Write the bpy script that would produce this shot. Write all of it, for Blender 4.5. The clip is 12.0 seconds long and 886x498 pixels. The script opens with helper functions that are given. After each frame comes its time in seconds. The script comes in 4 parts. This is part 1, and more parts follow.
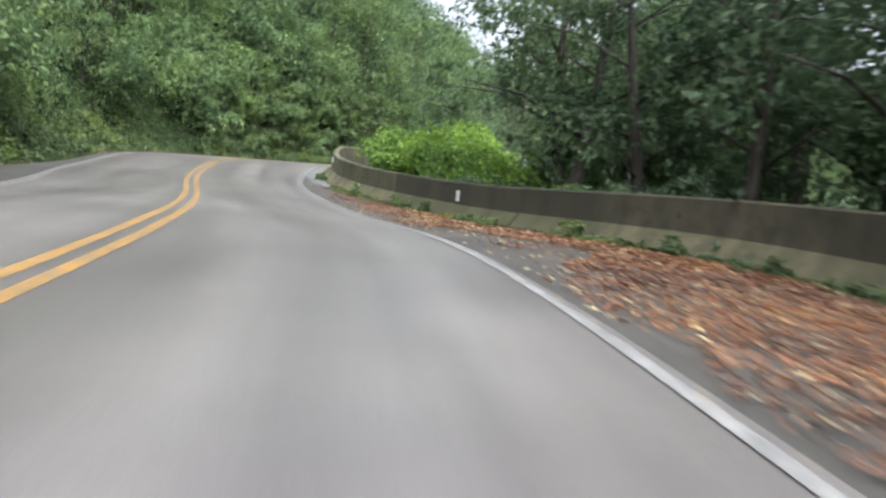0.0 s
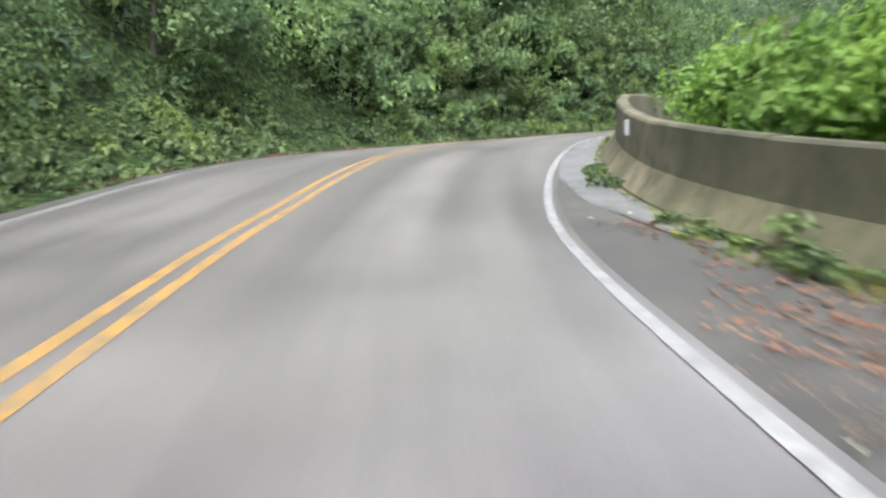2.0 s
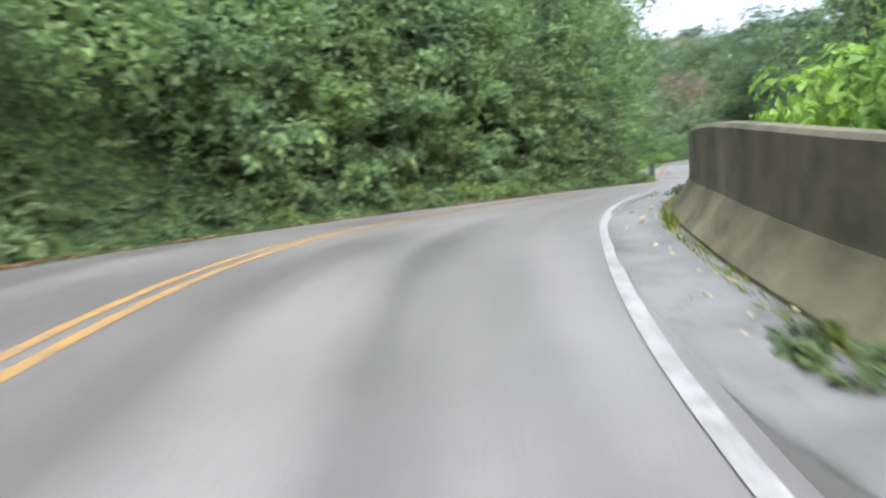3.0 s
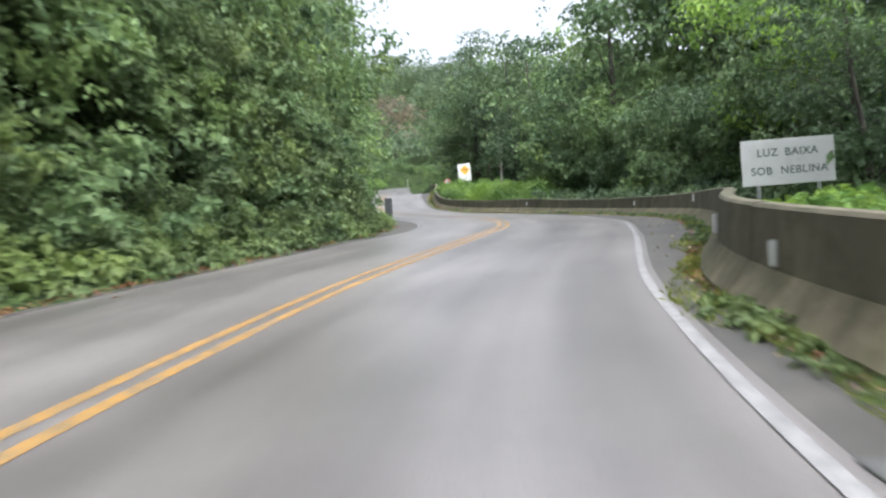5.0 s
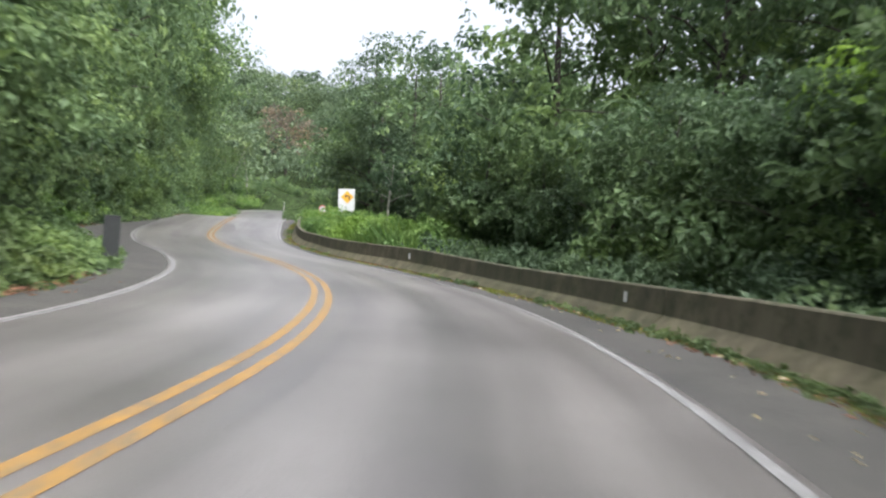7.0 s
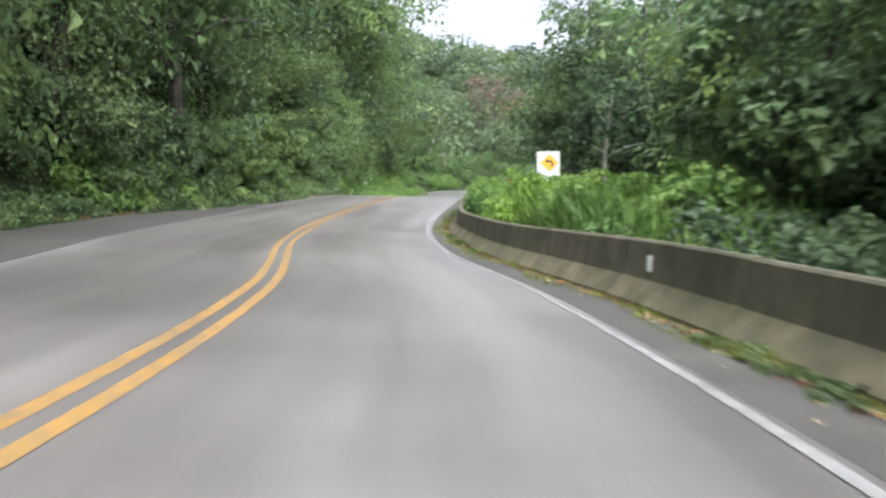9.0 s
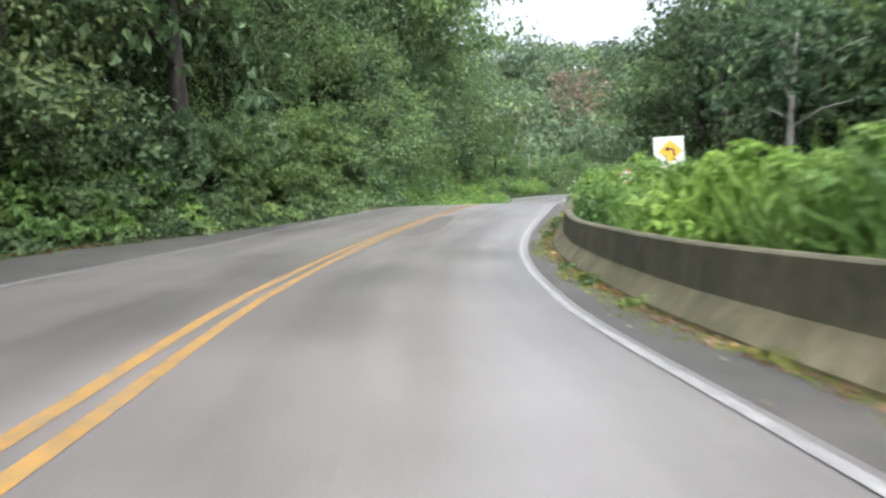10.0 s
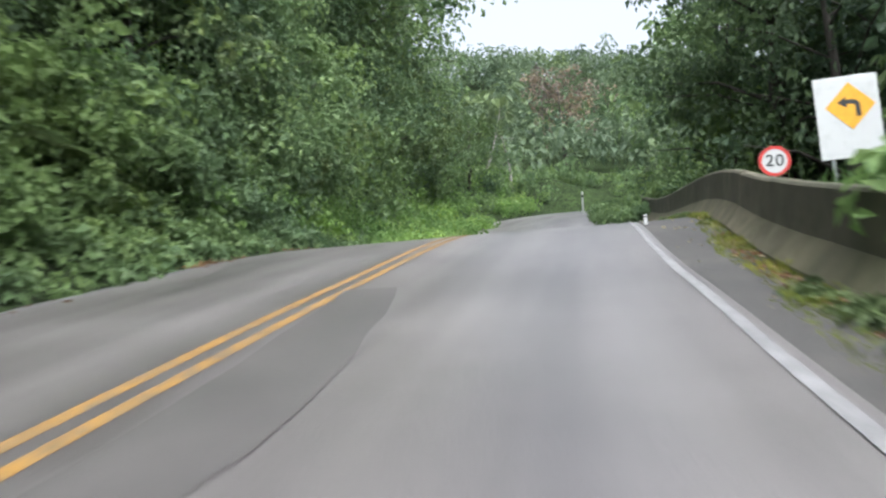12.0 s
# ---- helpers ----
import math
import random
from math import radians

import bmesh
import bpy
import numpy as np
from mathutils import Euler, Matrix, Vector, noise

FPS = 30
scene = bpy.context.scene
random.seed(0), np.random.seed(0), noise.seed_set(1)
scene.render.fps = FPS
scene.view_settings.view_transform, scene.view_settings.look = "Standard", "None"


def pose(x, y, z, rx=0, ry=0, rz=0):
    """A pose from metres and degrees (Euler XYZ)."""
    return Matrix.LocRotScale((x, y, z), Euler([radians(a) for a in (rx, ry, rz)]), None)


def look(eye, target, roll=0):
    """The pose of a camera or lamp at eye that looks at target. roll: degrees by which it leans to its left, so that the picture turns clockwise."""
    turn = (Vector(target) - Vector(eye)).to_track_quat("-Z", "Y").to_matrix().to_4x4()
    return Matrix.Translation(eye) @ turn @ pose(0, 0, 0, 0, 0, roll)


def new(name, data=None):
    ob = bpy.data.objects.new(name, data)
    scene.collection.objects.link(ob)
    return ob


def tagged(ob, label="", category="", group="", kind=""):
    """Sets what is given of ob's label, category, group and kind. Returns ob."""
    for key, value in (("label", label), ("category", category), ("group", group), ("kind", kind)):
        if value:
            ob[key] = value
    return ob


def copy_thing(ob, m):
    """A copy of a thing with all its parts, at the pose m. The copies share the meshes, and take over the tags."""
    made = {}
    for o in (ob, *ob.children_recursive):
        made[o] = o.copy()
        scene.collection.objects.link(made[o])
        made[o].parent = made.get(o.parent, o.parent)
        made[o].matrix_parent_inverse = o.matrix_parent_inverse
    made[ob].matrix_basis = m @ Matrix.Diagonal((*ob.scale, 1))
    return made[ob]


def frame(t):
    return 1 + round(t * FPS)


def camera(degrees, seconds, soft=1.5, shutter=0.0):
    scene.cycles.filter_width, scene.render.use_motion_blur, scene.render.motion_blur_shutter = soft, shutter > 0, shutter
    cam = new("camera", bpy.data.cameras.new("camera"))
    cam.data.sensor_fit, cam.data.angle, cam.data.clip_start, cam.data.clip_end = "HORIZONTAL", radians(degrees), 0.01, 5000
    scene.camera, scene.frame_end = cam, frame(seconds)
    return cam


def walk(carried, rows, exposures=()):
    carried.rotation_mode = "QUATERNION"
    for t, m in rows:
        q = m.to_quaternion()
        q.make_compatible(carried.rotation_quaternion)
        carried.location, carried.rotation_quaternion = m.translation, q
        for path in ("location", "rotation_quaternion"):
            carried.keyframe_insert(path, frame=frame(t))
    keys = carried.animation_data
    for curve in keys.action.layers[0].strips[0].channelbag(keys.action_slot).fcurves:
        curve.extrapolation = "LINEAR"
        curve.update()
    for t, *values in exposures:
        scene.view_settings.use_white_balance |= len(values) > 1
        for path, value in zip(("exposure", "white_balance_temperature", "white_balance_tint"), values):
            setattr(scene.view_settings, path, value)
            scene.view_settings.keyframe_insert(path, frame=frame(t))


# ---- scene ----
# One lens for the whole drive; the eye rides about 1.15 m above the road.
cam = camera(60.4, 12.0, soft=2.3, shutter=0.5)
walk(cam, [
    (0.0, pose(0.379, -8.515, 3.840, 87.09, -4.92, -6.46)),
    (0.5, pose(0.265, -4.324, 4.281, 86.10, -7.95, -4.22)),
    (1.0, pose(0.010, 0.011, 4.594, 85.64, -6.46, -0.21)),
    (1.5, pose(-0.517, 4.345, 4.700, 84.57, -0.91, 6.54)),
    (2.0, pose(-1.219, 8.795, 4.863, 83.98, 2.14, 10.40)),
    (2.5, pose(-1.974, 13.103, 5.059, 87.23, 3.25, 9.92)),
    (3.0, pose(-2.468, 17.234, 5.430, 88.32, 4.55, 3.72)),
    (3.5, pose(-2.714, 20.996, 5.929, 90.22, 4.02, -5.51)),
    (4.0, pose(-2.642, 24.504, 6.338, 90.81, 4.16, -11.73)),
    (4.5, pose(-2.078, 28.034, 6.640, 89.79, 3.90, -15.75)),
    (5.0, pose(-1.053, 31.709, 6.870, 88.35, 2.86, -18.54)),
    (5.5, pose(0.442, 35.504, 7.082, 87.69, 0.73, -21.04)),
    (6.0, pose(2.276, 39.390, 7.240, 88.18, -3.36, -23.19)),
    (6.5, pose(4.469, 43.134, 7.515, 89.94, -2.62, -24.39)),
    (7.0, pose(6.722, 46.931, 7.739, 91.22, -4.28, -26.08)),
    (7.5, pose(8.740, 50.779, 7.844, 89.98, -5.20, -22.76)),
    (8.0, pose(10.701, 54.667, 7.961, 89.13, -4.83, -18.55)),
    (8.5, pose(12.333, 58.732, 8.090, 88.83, -3.98, -13.76)),
    (9.0, pose(13.546, 63.006, 8.207, 88.90, -2.84, -9.12)),
    (9.5, pose(14.297, 67.441, 8.345, 89.19, -1.61, -5.40)),
    (10.0, pose(14.582, 72.011, 8.533, 89.47, -0.22, -2.80)),
    (10.5, pose(14.833, 76.613, 8.687, 90.49, 4.79, -2.30)),
    (11.0, pose(15.217, 81.225, 8.951, 89.91, 4.67, -3.19)),
    (11.5, pose(15.477, 85.731, 9.165, 90.39, 3.87, -4.36)),
    (12.0, pose(15.989, 90.073, 9.597, 91.41, 2.95, -5.13)),
], exposures=[(0.0, 1.6, 6000, 9.0), (1.0, 1.83, 6000, 8.5), (1.5, 1.9, 6000, 8.5), (2.5, 1.86, 5900, 8.5), (3.5, 1.8, 5800, 9.5), (6.5, 1.6, 6100, 11.5), (7.5, 1.56, 6080, 11.0), (9.5, 1.81, 6000, 10.0), (10.5, 1.82, 6000, 10.5), (12.0, 1.5, 5880, 10.0)])

# ---- world and light: a bright, even overcast sky ----
SUN_UP, SUN_ROUND = radians(60), radians(165)
world = bpy.data.worlds.new("overcast_sky")
world.use_nodes = True
scene.world = world
wn, wl = world.node_tree.nodes, world.node_tree.links
sky = wn.new("ShaderNodeTexSky")
sky.sky_type = "NISHITA"
sky.sun_disc = False
sky.sun_elevation, sky.sun_rotation = SUN_UP, SUN_ROUND
sky.air_density, sky.dust_density, sky.ozone_density = 1.0, 8.0, 0.5
grey = wn.new("ShaderNodeHueSaturation")
grey.inputs["Saturation"].default_value = 0.24
wl.new(sky.outputs[0], grey.inputs["Color"])
wl.new(grey.outputs[0], wn["Background"].inputs["Color"])
wn["Background"].inputs["Strength"].default_value = 0.15
sun = new("sun", bpy.data.lights.new("sun", "SUN"))
sun.data.energy, sun.data.angle, sun.data.color = 0.85, radians(60), (0.97, 0.98, 1.0)
sun.matrix_world = look((0, 0, 80), (-80 * math.sin(SUN_ROUND) / math.tan(SUN_UP), -80 * math.cos(SUN_ROUND) / math.tan(SUN_UP), 0))


# ---- materials ----
class Mat:
    """A node material with short ways to its usual nodes."""

    def __init__(self, name, rough=0.7, metal=0.0):
        self.m = bpy.data.materials.new(name)
        self.m.use_nodes = True
        self.n, self.l = self.m.node_tree.nodes, self.m.node_tree.links
        self.b = self.n["Principled BSDF"]
        self.b.inputs["Roughness"].default_value = rough
        self.b.inputs["Metallic"].default_value = metal
        self.place = self.n.new("ShaderNodeNewGeometry").outputs["Position"]

    def noise(self, scale, detail=4, rough=0.55, stretch=None):
        t = self.n.new("ShaderNodeTexNoise")
        t.inputs["Scale"].default_value, t.inputs["Detail"].default_value, t.inputs["Roughness"].default_value = scale, detail, rough
        src = self.place
        if stretch:
            v = self.n.new("ShaderNodeVectorMath")
            v.operation = "MULTIPLY"
            v.inputs[1].default_value = stretch
            self.l.new(src, v.inputs[0])
            src = v.outputs[0]
        self.l.new(src, t.inputs["Vector"])
        return t.outputs["Fac"]

    def ramp(self, fac, stops):
        r = self.n.new("ShaderNodeValToRGB")
        while len(r.color_ramp.elements) < len(stops):
            r.color_ramp.elements.new(0.5)
        for e, (p, c) in zip(r.color_ramp.elements, stops):
            e.position = p
            e.color = (*c, 1) if isinstance(c, tuple) else (c, c, c, 1)
        self.l.new(fac, r.inputs["Fac"])
        return r.outputs["Color"]

    def mix(self, fac, a, b, how="MIX"):
        x = self.n.new("ShaderNodeMix")
        x.data_type, x.blend_type = "RGBA", how
        for sock, v in ((x.inputs["Factor"], fac), (x.inputs["A"], a), (x.inputs["B"], b)):
            if isinstance(v, (int, float)):
                sock.default_value = v
            elif isinstance(v, tuple):
                sock.default_value = (*v, 1)
            else:
                self.l.new(v, sock)
        return x.outputs["Result"]

    def colour(self, c):
        if isinstance(c, tuple):
            self.b.inputs["Base Color"].default_value = (*c, 1)
        else:
            self.l.new(c, self.b.inputs["Base Color"])
        return self

    def gloss(self, c):
        self.l.new(c, self.b.inputs["Roughness"])
        return self

    def bump(self, fac, strength, distance=0.01):
        u = self.n.new("ShaderNodeBump")
        u.inputs["Strength"].default_value, u.inputs["Distance"].default_value = strength, distance
        self.l.new(fac, u.inputs["Height"])
        self.l.new(u.outputs[0], self.b.inputs["Normal"])
        return self


def leaf_material(name, dark, mid, light, rough=0.52, through_light=0.3, patch=0.35, mute=0.17, fine=11.0):
    """Leaves: colour by leaf and by patch, partly lit from behind."""
    dark, mid, light = (tuple(v * (1 - mute) + mute * c[1] * k for v, k in zip(c, (0.92, 0.95, 0.85))) for c in (dark, mid, light))
    m = Mat(name, rough)
    geo = m.n.new("ShaderNodeNewGeometry")
    one = m.ramp(geo.outputs["Random Per Island"], [(0.0, dark), (0.5, mid), (1.0, light)])
    cells = m.n.new("ShaderNodeTexVoronoi")
    cells.inputs["Scale"].default_value = fine
    m.l.new(m.place, cells.inputs["Vector"])
    sep = m.n.new("ShaderNodeSeparateColor")
    m.l.new(cells.outputs["Color"], sep.inputs[0])
    leaflet = m.ramp(sep.outputs[0], [(0.0, dark), (0.5, mid), (1.0, light)])
    bush = m.ramp(m.noise(1.3, 3), [(0.34, dark), (0.5, mid), (0.66, light)])
    c = m.mix(0.62, m.mix(0.5, one, leaflet), bush)
    m.bump(cells.outputs["Distance"], 0.6, 0.06)
    tone = m.ramp(m.noise(patch, 3), [(0.28, (0.48, 0.56, 0.64)), (0.5, (1.0, 1.0, 1.0)), (0.72, (1.36, 1.32, 0.88))])
    c = m.mix(1.0, c, tone, "MULTIPLY")
    m.colour(c)
    m.b.inputs["Specular IOR Level"].default_value = 0.3
    t = m.n.new("ShaderNodeBsdfTranslucent")
    m.l.new(c, t.inputs["Color"])
    x = m.n.new("ShaderNodeMixShader")
    x.inputs[0].default_value = through_light
    m.l.new(m.b.outputs[0], x.inputs[1])
    m.l.new(t.outputs[0], x.inputs[2])
    m.l.new(x.outputs[0], m.n["Material Output"].inputs["Surface"])
    return m.m


LEAF_HILL = leaf_material("hillside_leaf", (0.082, 0.138, 0.045), (0.137, 0.225, 0.072), (0.228, 0.335, 0.11), through_light=0.45)
LEAF_LOW = leaf_material("low_weed_leaf", (0.056, 0.093, 0.029), (0.094, 0.147, 0.042), (0.168, 0.225, 0.068), through_light=0.4, patch=0.5)
LEAF_TREE = leaf_material("tree_leaf", (0.061, 0.109, 0.043), (0.094, 0.163, 0.058), (0.156, 0.240, 0.086), patch=0.15, through_light=0.42)
LEAF_DARK = leaf_material("shade_tree_leaf", (0.062, 0.106, 0.046), (0.088, 0.146, 0.06), (0.136, 0.206, 0.084), patch=0.2, through_light=0.42)
LEAF_BRIGHT = leaf_material("bright_shrub_leaf", (0.112, 0.192, 0.036), (0.182, 0.296, 0.056), (0.275, 0.4, 0.088), through_light=0.5, mute=0.0)
LEAF_GRASS = leaf_material("tall_grass_blade", (0.105, 0.19, 0.045), (0.17, 0.28, 0.075), (0.27, 0.38, 0.13), through_light=0.5, mute=0.0)
LEAF_FAR = leaf_material("far_wood_leaf", (0.081, 0.121, 0.063), (0.115, 0.172, 0.081), (0.161, 0.224, 0.103), patch=0.06, through_light=0.4)
LEAF_RUST = leaf_material("dry_reddish_leaf", (0.13, 0.1, 0.075), (0.19, 0.145, 0.115), (0.25, 0.2, 0.16), through_light=0.3, mute=0.0)
LEAF_MOSS = leaf_material("mossy_grass_blade", (0.09, 0.12, 0.018), (0.17, 0.2, 0.034), (0.28, 0.27, 0.075), through_light=0.35, patch=1.2, mute=0.0)
LITTER = leaf_material("fallen_leaf", (0.13, 0.052, 0.03), (0.235, 0.104, 0.06), (0.335, 0.205, 0.122), through_light=0.1, patch=0.8, mute=0.0)
LITTER_PALE = leaf_material("pale_fallen_leaf", (0.336, 0.252, 0.134), (0.462, 0.37, 0.218), (0.571, 0.504, 0.353), through_light=0.1, patch=0.8, mute=0.0)

m = Mat("asphalt", 0.5)
uv = m.n.new("ShaderNodeUVMap")
uv.uv_map = "along"


def lengthwise(m, uv, across, along, detail):
    """Noise stretched along the road."""
    v = m.n.new("ShaderNodeVectorMath")
    v.operation = "MULTIPLY"
    v.inputs[1].default_value = (across, along, 1)
    m.l.new(uv.outputs[0], v.inputs[0])
    t = m.n.new("ShaderNodeTexNoise")
    t.inputs["Scale"].default_value, t.inputs["Detail"].default_value = 1.0, detail
    m.l.new(v.outputs[0], t.inputs["Vector"])
    return t.outputs["Fac"]


c = m.ramp(m.noise(0.3, 5, 0.6), [(0.3, (0.086, 0.078, 0.073)), (0.5, (0.117, 0.106, 0.1)), (0.7, (0.15, 0.137, 0.129))])
c = m.mix(0.75, c, m.ramp(lengthwise(m, uv, 1.3, 0.05, 3), [(0.35, 0.7), (0.62, 1.2)]), "MULTIPLY")
c = m.mix(0.5, c, m.ramp(m.noise(60, 3, 0.7), [(0.3, 0.45), (0.6, 1.25)]), "MULTIPLY")
c = m.mix(0.5, c, m.ramp(lengthwise(m, uv, 0.5, 0.16, 2), [(0.52, 1.0), (0.72, 0.4)]), "MULTIPLY")
m.colour(c).gloss(m.ramp(lengthwise(m, uv, 0.8, 0.08, 3), [(0.3, 0.29), (0.7, 0.42)])).bump(m.noise(90, 2, 0.7), 0.25, 0.006)
ASPHALT = m.m
m = Mat("patch_asphalt", 0.42)
c = m.ramp(m.noise(0.9, 5, 0.6), [(0.3, (0.068, 0.062, 0.058)), (0.7, (0.098, 0.089, 0.083))])
m.colour(m.mix(0.5, c, m.ramp(m.noise(70, 3, 0.7), [(0.3, 0.5), (0.6, 1.25)]), "MULTIPLY")).bump(m.noise(90, 2, 0.7), 0.3, 0.006)
PATCH = m.m
m = Mat("shoulder_asphalt", 0.75)
c = m.ramp(m.noise(0.8, 6, 0.65), [(0.3, (0.0295, 0.0271, 0.023)), (0.55, (0.0492, 0.0451, 0.0385)), (0.75, (0.0779, 0.0697, 0.0574))])
c = m.mix(0.5, c, m.ramp(m.noise(45, 3, 0.7), [(0.3, 0.5), (0.65, 1.3)]), "MULTIPLY")
m.colour(c).bump(m.noise(50, 3, 0.7), 0.5, 0.012)
SHOULDER = m.m


def paint(name, base, worn):
    m = Mat(name, 0.6)
    wear = m.ramp(m.noise(7, 6, 0.75), [(0.4, 0.0), (0.62, 0.95)])
    c = m.mix(wear, base, worn)
    c = m.mix(0.4, c, m.ramp(m.noise(2.0, 4), [(0.3, 0.7), (0.6, 1.1)]), "MULTIPLY")
    return m.colour(c).bump(m.noise(90, 2), 0.3, 0.004).m


YELLOW = paint("yellow_road_paint", (0.264, 0.14, 0.0256), (0.12, 0.092, 0.056))
WHITE = paint("white_road_paint", (0.212, 0.204, 0.197), (0.112, 0.107, 0.103))


def wall_concrete(name, stops, stain, algae, streaks):
    """Weathered concrete: cloudy tone, moss spots, broad algae stains and run-off streaks."""
    m = Mat(name, 0.85)
    c = m.ramp(m.noise(1.2, 6, 0.65, (1, 1, 0.35)), stops)
    c = m.mix(m.ramp(m.noise(2.6, 6, 0.7), [(0.45, 0.0), (0.68, 0.82)]), c, stain)
    c = m.mix(m.ramp(m.noise(0.11, 3), [(0.42, algae), (0.58, min(algae + 0.55, 0.9))]), c, stain)
    c = m.mix(streaks, c, m.ramp(m.noise(1.8, 2, 0.5, (1, 1, 0.14)), [(0.39, 0.5), (0.61, 1.1)]), "MULTIPLY")
    return m.colour(c).bump(m.noise(30, 5, 0.7), 0.5, 0.012).m


FACE_TONES = [(0.25, (0.06, 0.051, 0.031)), (0.5, (0.102, 0.088, 0.055)), (0.75, (0.154, 0.134, 0.086))]
# Foot tones run lighter: skylight on the sloping foot is put into the colour.
FOOT_TONES = [(0.25, (0.072, 0.061, 0.034)), (0.5, (0.125, 0.106, 0.062)), (0.75, (0.185, 0.158, 0.098))]
CONCRETE = wall_concrete("mossy_concrete", FACE_TONES, (0.0296, 0.0351, 0.0125), 0.0, 0.35)
CONCRETE_FOOT = wall_concrete("lighter_concrete_foot", FOOT_TONES, (0.0406, 0.0437, 0.014), 0.0, 0.5)
# Darker copies for the first stretch: algae, with tree shade put into the stain.
ALGAE_SHADE = wall_concrete("algae_shade_concrete", FACE_TONES, (0.025, 0.0235, 0.013), 0.42, 0.5)
ALGAE_SHADE_FOOT = wall_concrete("mossy_shade_foot", FOOT_TONES, (0.034, 0.037, 0.011), 0.25, 0.5)
m = Mat("old_grey_concrete", 0.8)
c = m.ramp(m.noise(1.5, 6, 0.65), [(0.3, (0.0663, 0.0647, 0.0608)), (0.6, (0.113, 0.111, 0.106))])
c = m.mix(m.ramp(m.noise(4, 5, 0.7), [(0.55, 0.0), (0.7, 0.8)]), c, (0.039, 0.0429, 0.0218))
m.colour(c).bump(m.noise(30, 5, 0.7), 0.5, 0.012)
OLD_CONCRETE = m.m
m = Mat("leafy_earth", 0.95)
cells = m.n.new("ShaderNodeTexVoronoi")
cells.inputs["Scale"].default_value = 7.0
m.l.new(m.place, cells.inputs["Vector"])
dot = m.n.new("ShaderNodeSeparateColor")
m.l.new(cells.outputs["Color"], dot.inputs[0])
c = m.ramp(dot.outputs[0], [(0.0, (0.012, 0.016, 0.007)), (0.5, (0.026, 0.042, 0.014)), (1.0, (0.055, 0.085, 0.026))])
c = m.mix(1.0, c, m.ramp(m.noise(0.7, 5, 0.65), [(0.3, 0.5), (0.7, 1.2)]), "MULTIPLY")
m.colour(c).bump(cells.outputs["Distance"], 1.0, 0.12)
m.b.inputs["Specular IOR Level"].default_value = 0.1
EARTH = m.m
m = Mat("bark", 0.9)
c = m.ramp(m.noise(3, 6, 0.7, (1, 1, 0.25)), [(0.3, (0.022, 0.018, 0.014)), (0.55, (0.055, 0.046, 0.037)), (0.75, (0.12, 0.108, 0.09))])
m.colour(c).bump(m.noise(14, 5, 0.7, (1, 1, 0.2)), 0.7, 0.03)
BARK = m.m
m = Mat("pale_bark", 0.85)
c = m.ramp(m.noise(2, 6, 0.7, (1, 1, 0.3)), [(0.3, (0.17, 0.155, 0.135)), (0.6, (0.33, 0.31, 0.28))])
m.colour(c).bump(m.noise(10, 5, 0.7), 0.5, 0.02)
PALE_BARK = m.m
m = Mat("white_sign_enamel", 0.45)
m.colour(m.mix(m.ramp(m.noise(3, 5, 0.7), [(0.5, 0.0), (0.8, 0.6)]), (0.53, 0.535, 0.515), (0.37, 0.38, 0.345)))
SIGN_WHITE = m.m


def plain(name, rgb, rough, metal=0.0):
    m = Mat(name, rough, metal)
    return m.colour(m.mix(0.5, rgb, m.ramp(m.noise(8, 4), [(0.3, 0.75), (0.65, 1.1)]), "MULTIPLY")).m


SIGN_BLACK = plain("black_sign_film", (0.03, 0.032, 0.03), 0.5)
SIGN_LETTER = plain("grey_sign_letter", (0.1, 0.12, 0.11), 0.5)
SIGN_YELLOW = plain("amber_sign_film", (0.72, 0.36, 0.03), 0.45)
SIGN_RED = plain("red_sign_film", (0.5, 0.05, 0.04), 0.45)
GALVANISED = plain("galvanised_steel", (0.42, 0.43, 0.43), 0.45, 0.8)
DARK_STEEL = plain("dark_painted_steel", (0.035, 0.037, 0.036), 0.6)
REFLECTOR = plain("white_reflector", (0.46, 0.46, 0.44), 0.35)


# ---- the road's line ----
ROAD = np.array([
    (-0.31, -45.00, 0.49), (-0.80, -26.00, 1.31), (-1.20, -16.86, 1.99), (-1.47, -8.57, 2.81), (-1.82, -0.16, 3.40),
    (-3.19, 8.42, 3.66), (-4.87, 16.95, 4.31), (-5.16, 24.64, 5.19), (-3.42, 32.44, 5.67), (0.28, 40.38, 6.11),
    (4.95, 47.91, 6.53), (9.05, 55.40, 6.81), (11.70, 63.45, 7.11), (12.83, 72.15, 7.43), (12.80, 81.41, 7.85),
    (13.59, 90.37, 8.45), (15.59, 98.54, 9.39), (17.86, 106.10, 10.22), (19.99, 113.53, 10.30), (22.29, 121.00, 10.78),
    (24.28, 128.01, 11.57), (27.19, 135.80, 12.38), (31.79, 142.60, 13.10), (36.00, 149.00, 13.40), (46.00, 151.50, 14.00),
])
NODES = np.arange(len(ROAD)) - 3.0  # a node is about a second's drive; node 0 is where the drive starts
WHITE_OFF = np.array([3.61, 3.60, 3.59, 3.56, 3.46, 3.31, 3.31, 3.74, 3.75, 3.72, 3.68, 3.71, 3.68, 3.60, 3.63, 3.76, 3.66, 3.49, 3.52, 3.54, 3.55, 3.54, 3.53, 3.51, 3.50])
WALL_OFF = np.array([5.99, 6.05, 6.12, 6.52, 7.25, 5.82, 4.44, 4.43, 4.70, 4.30, 5.18, 5.42, 4.71, 4.54, 4.48, 4.50, 4.63, 4.91, 4.86, 4.78, 4.77, 4.79, 4.80, 4.81, 4.81])
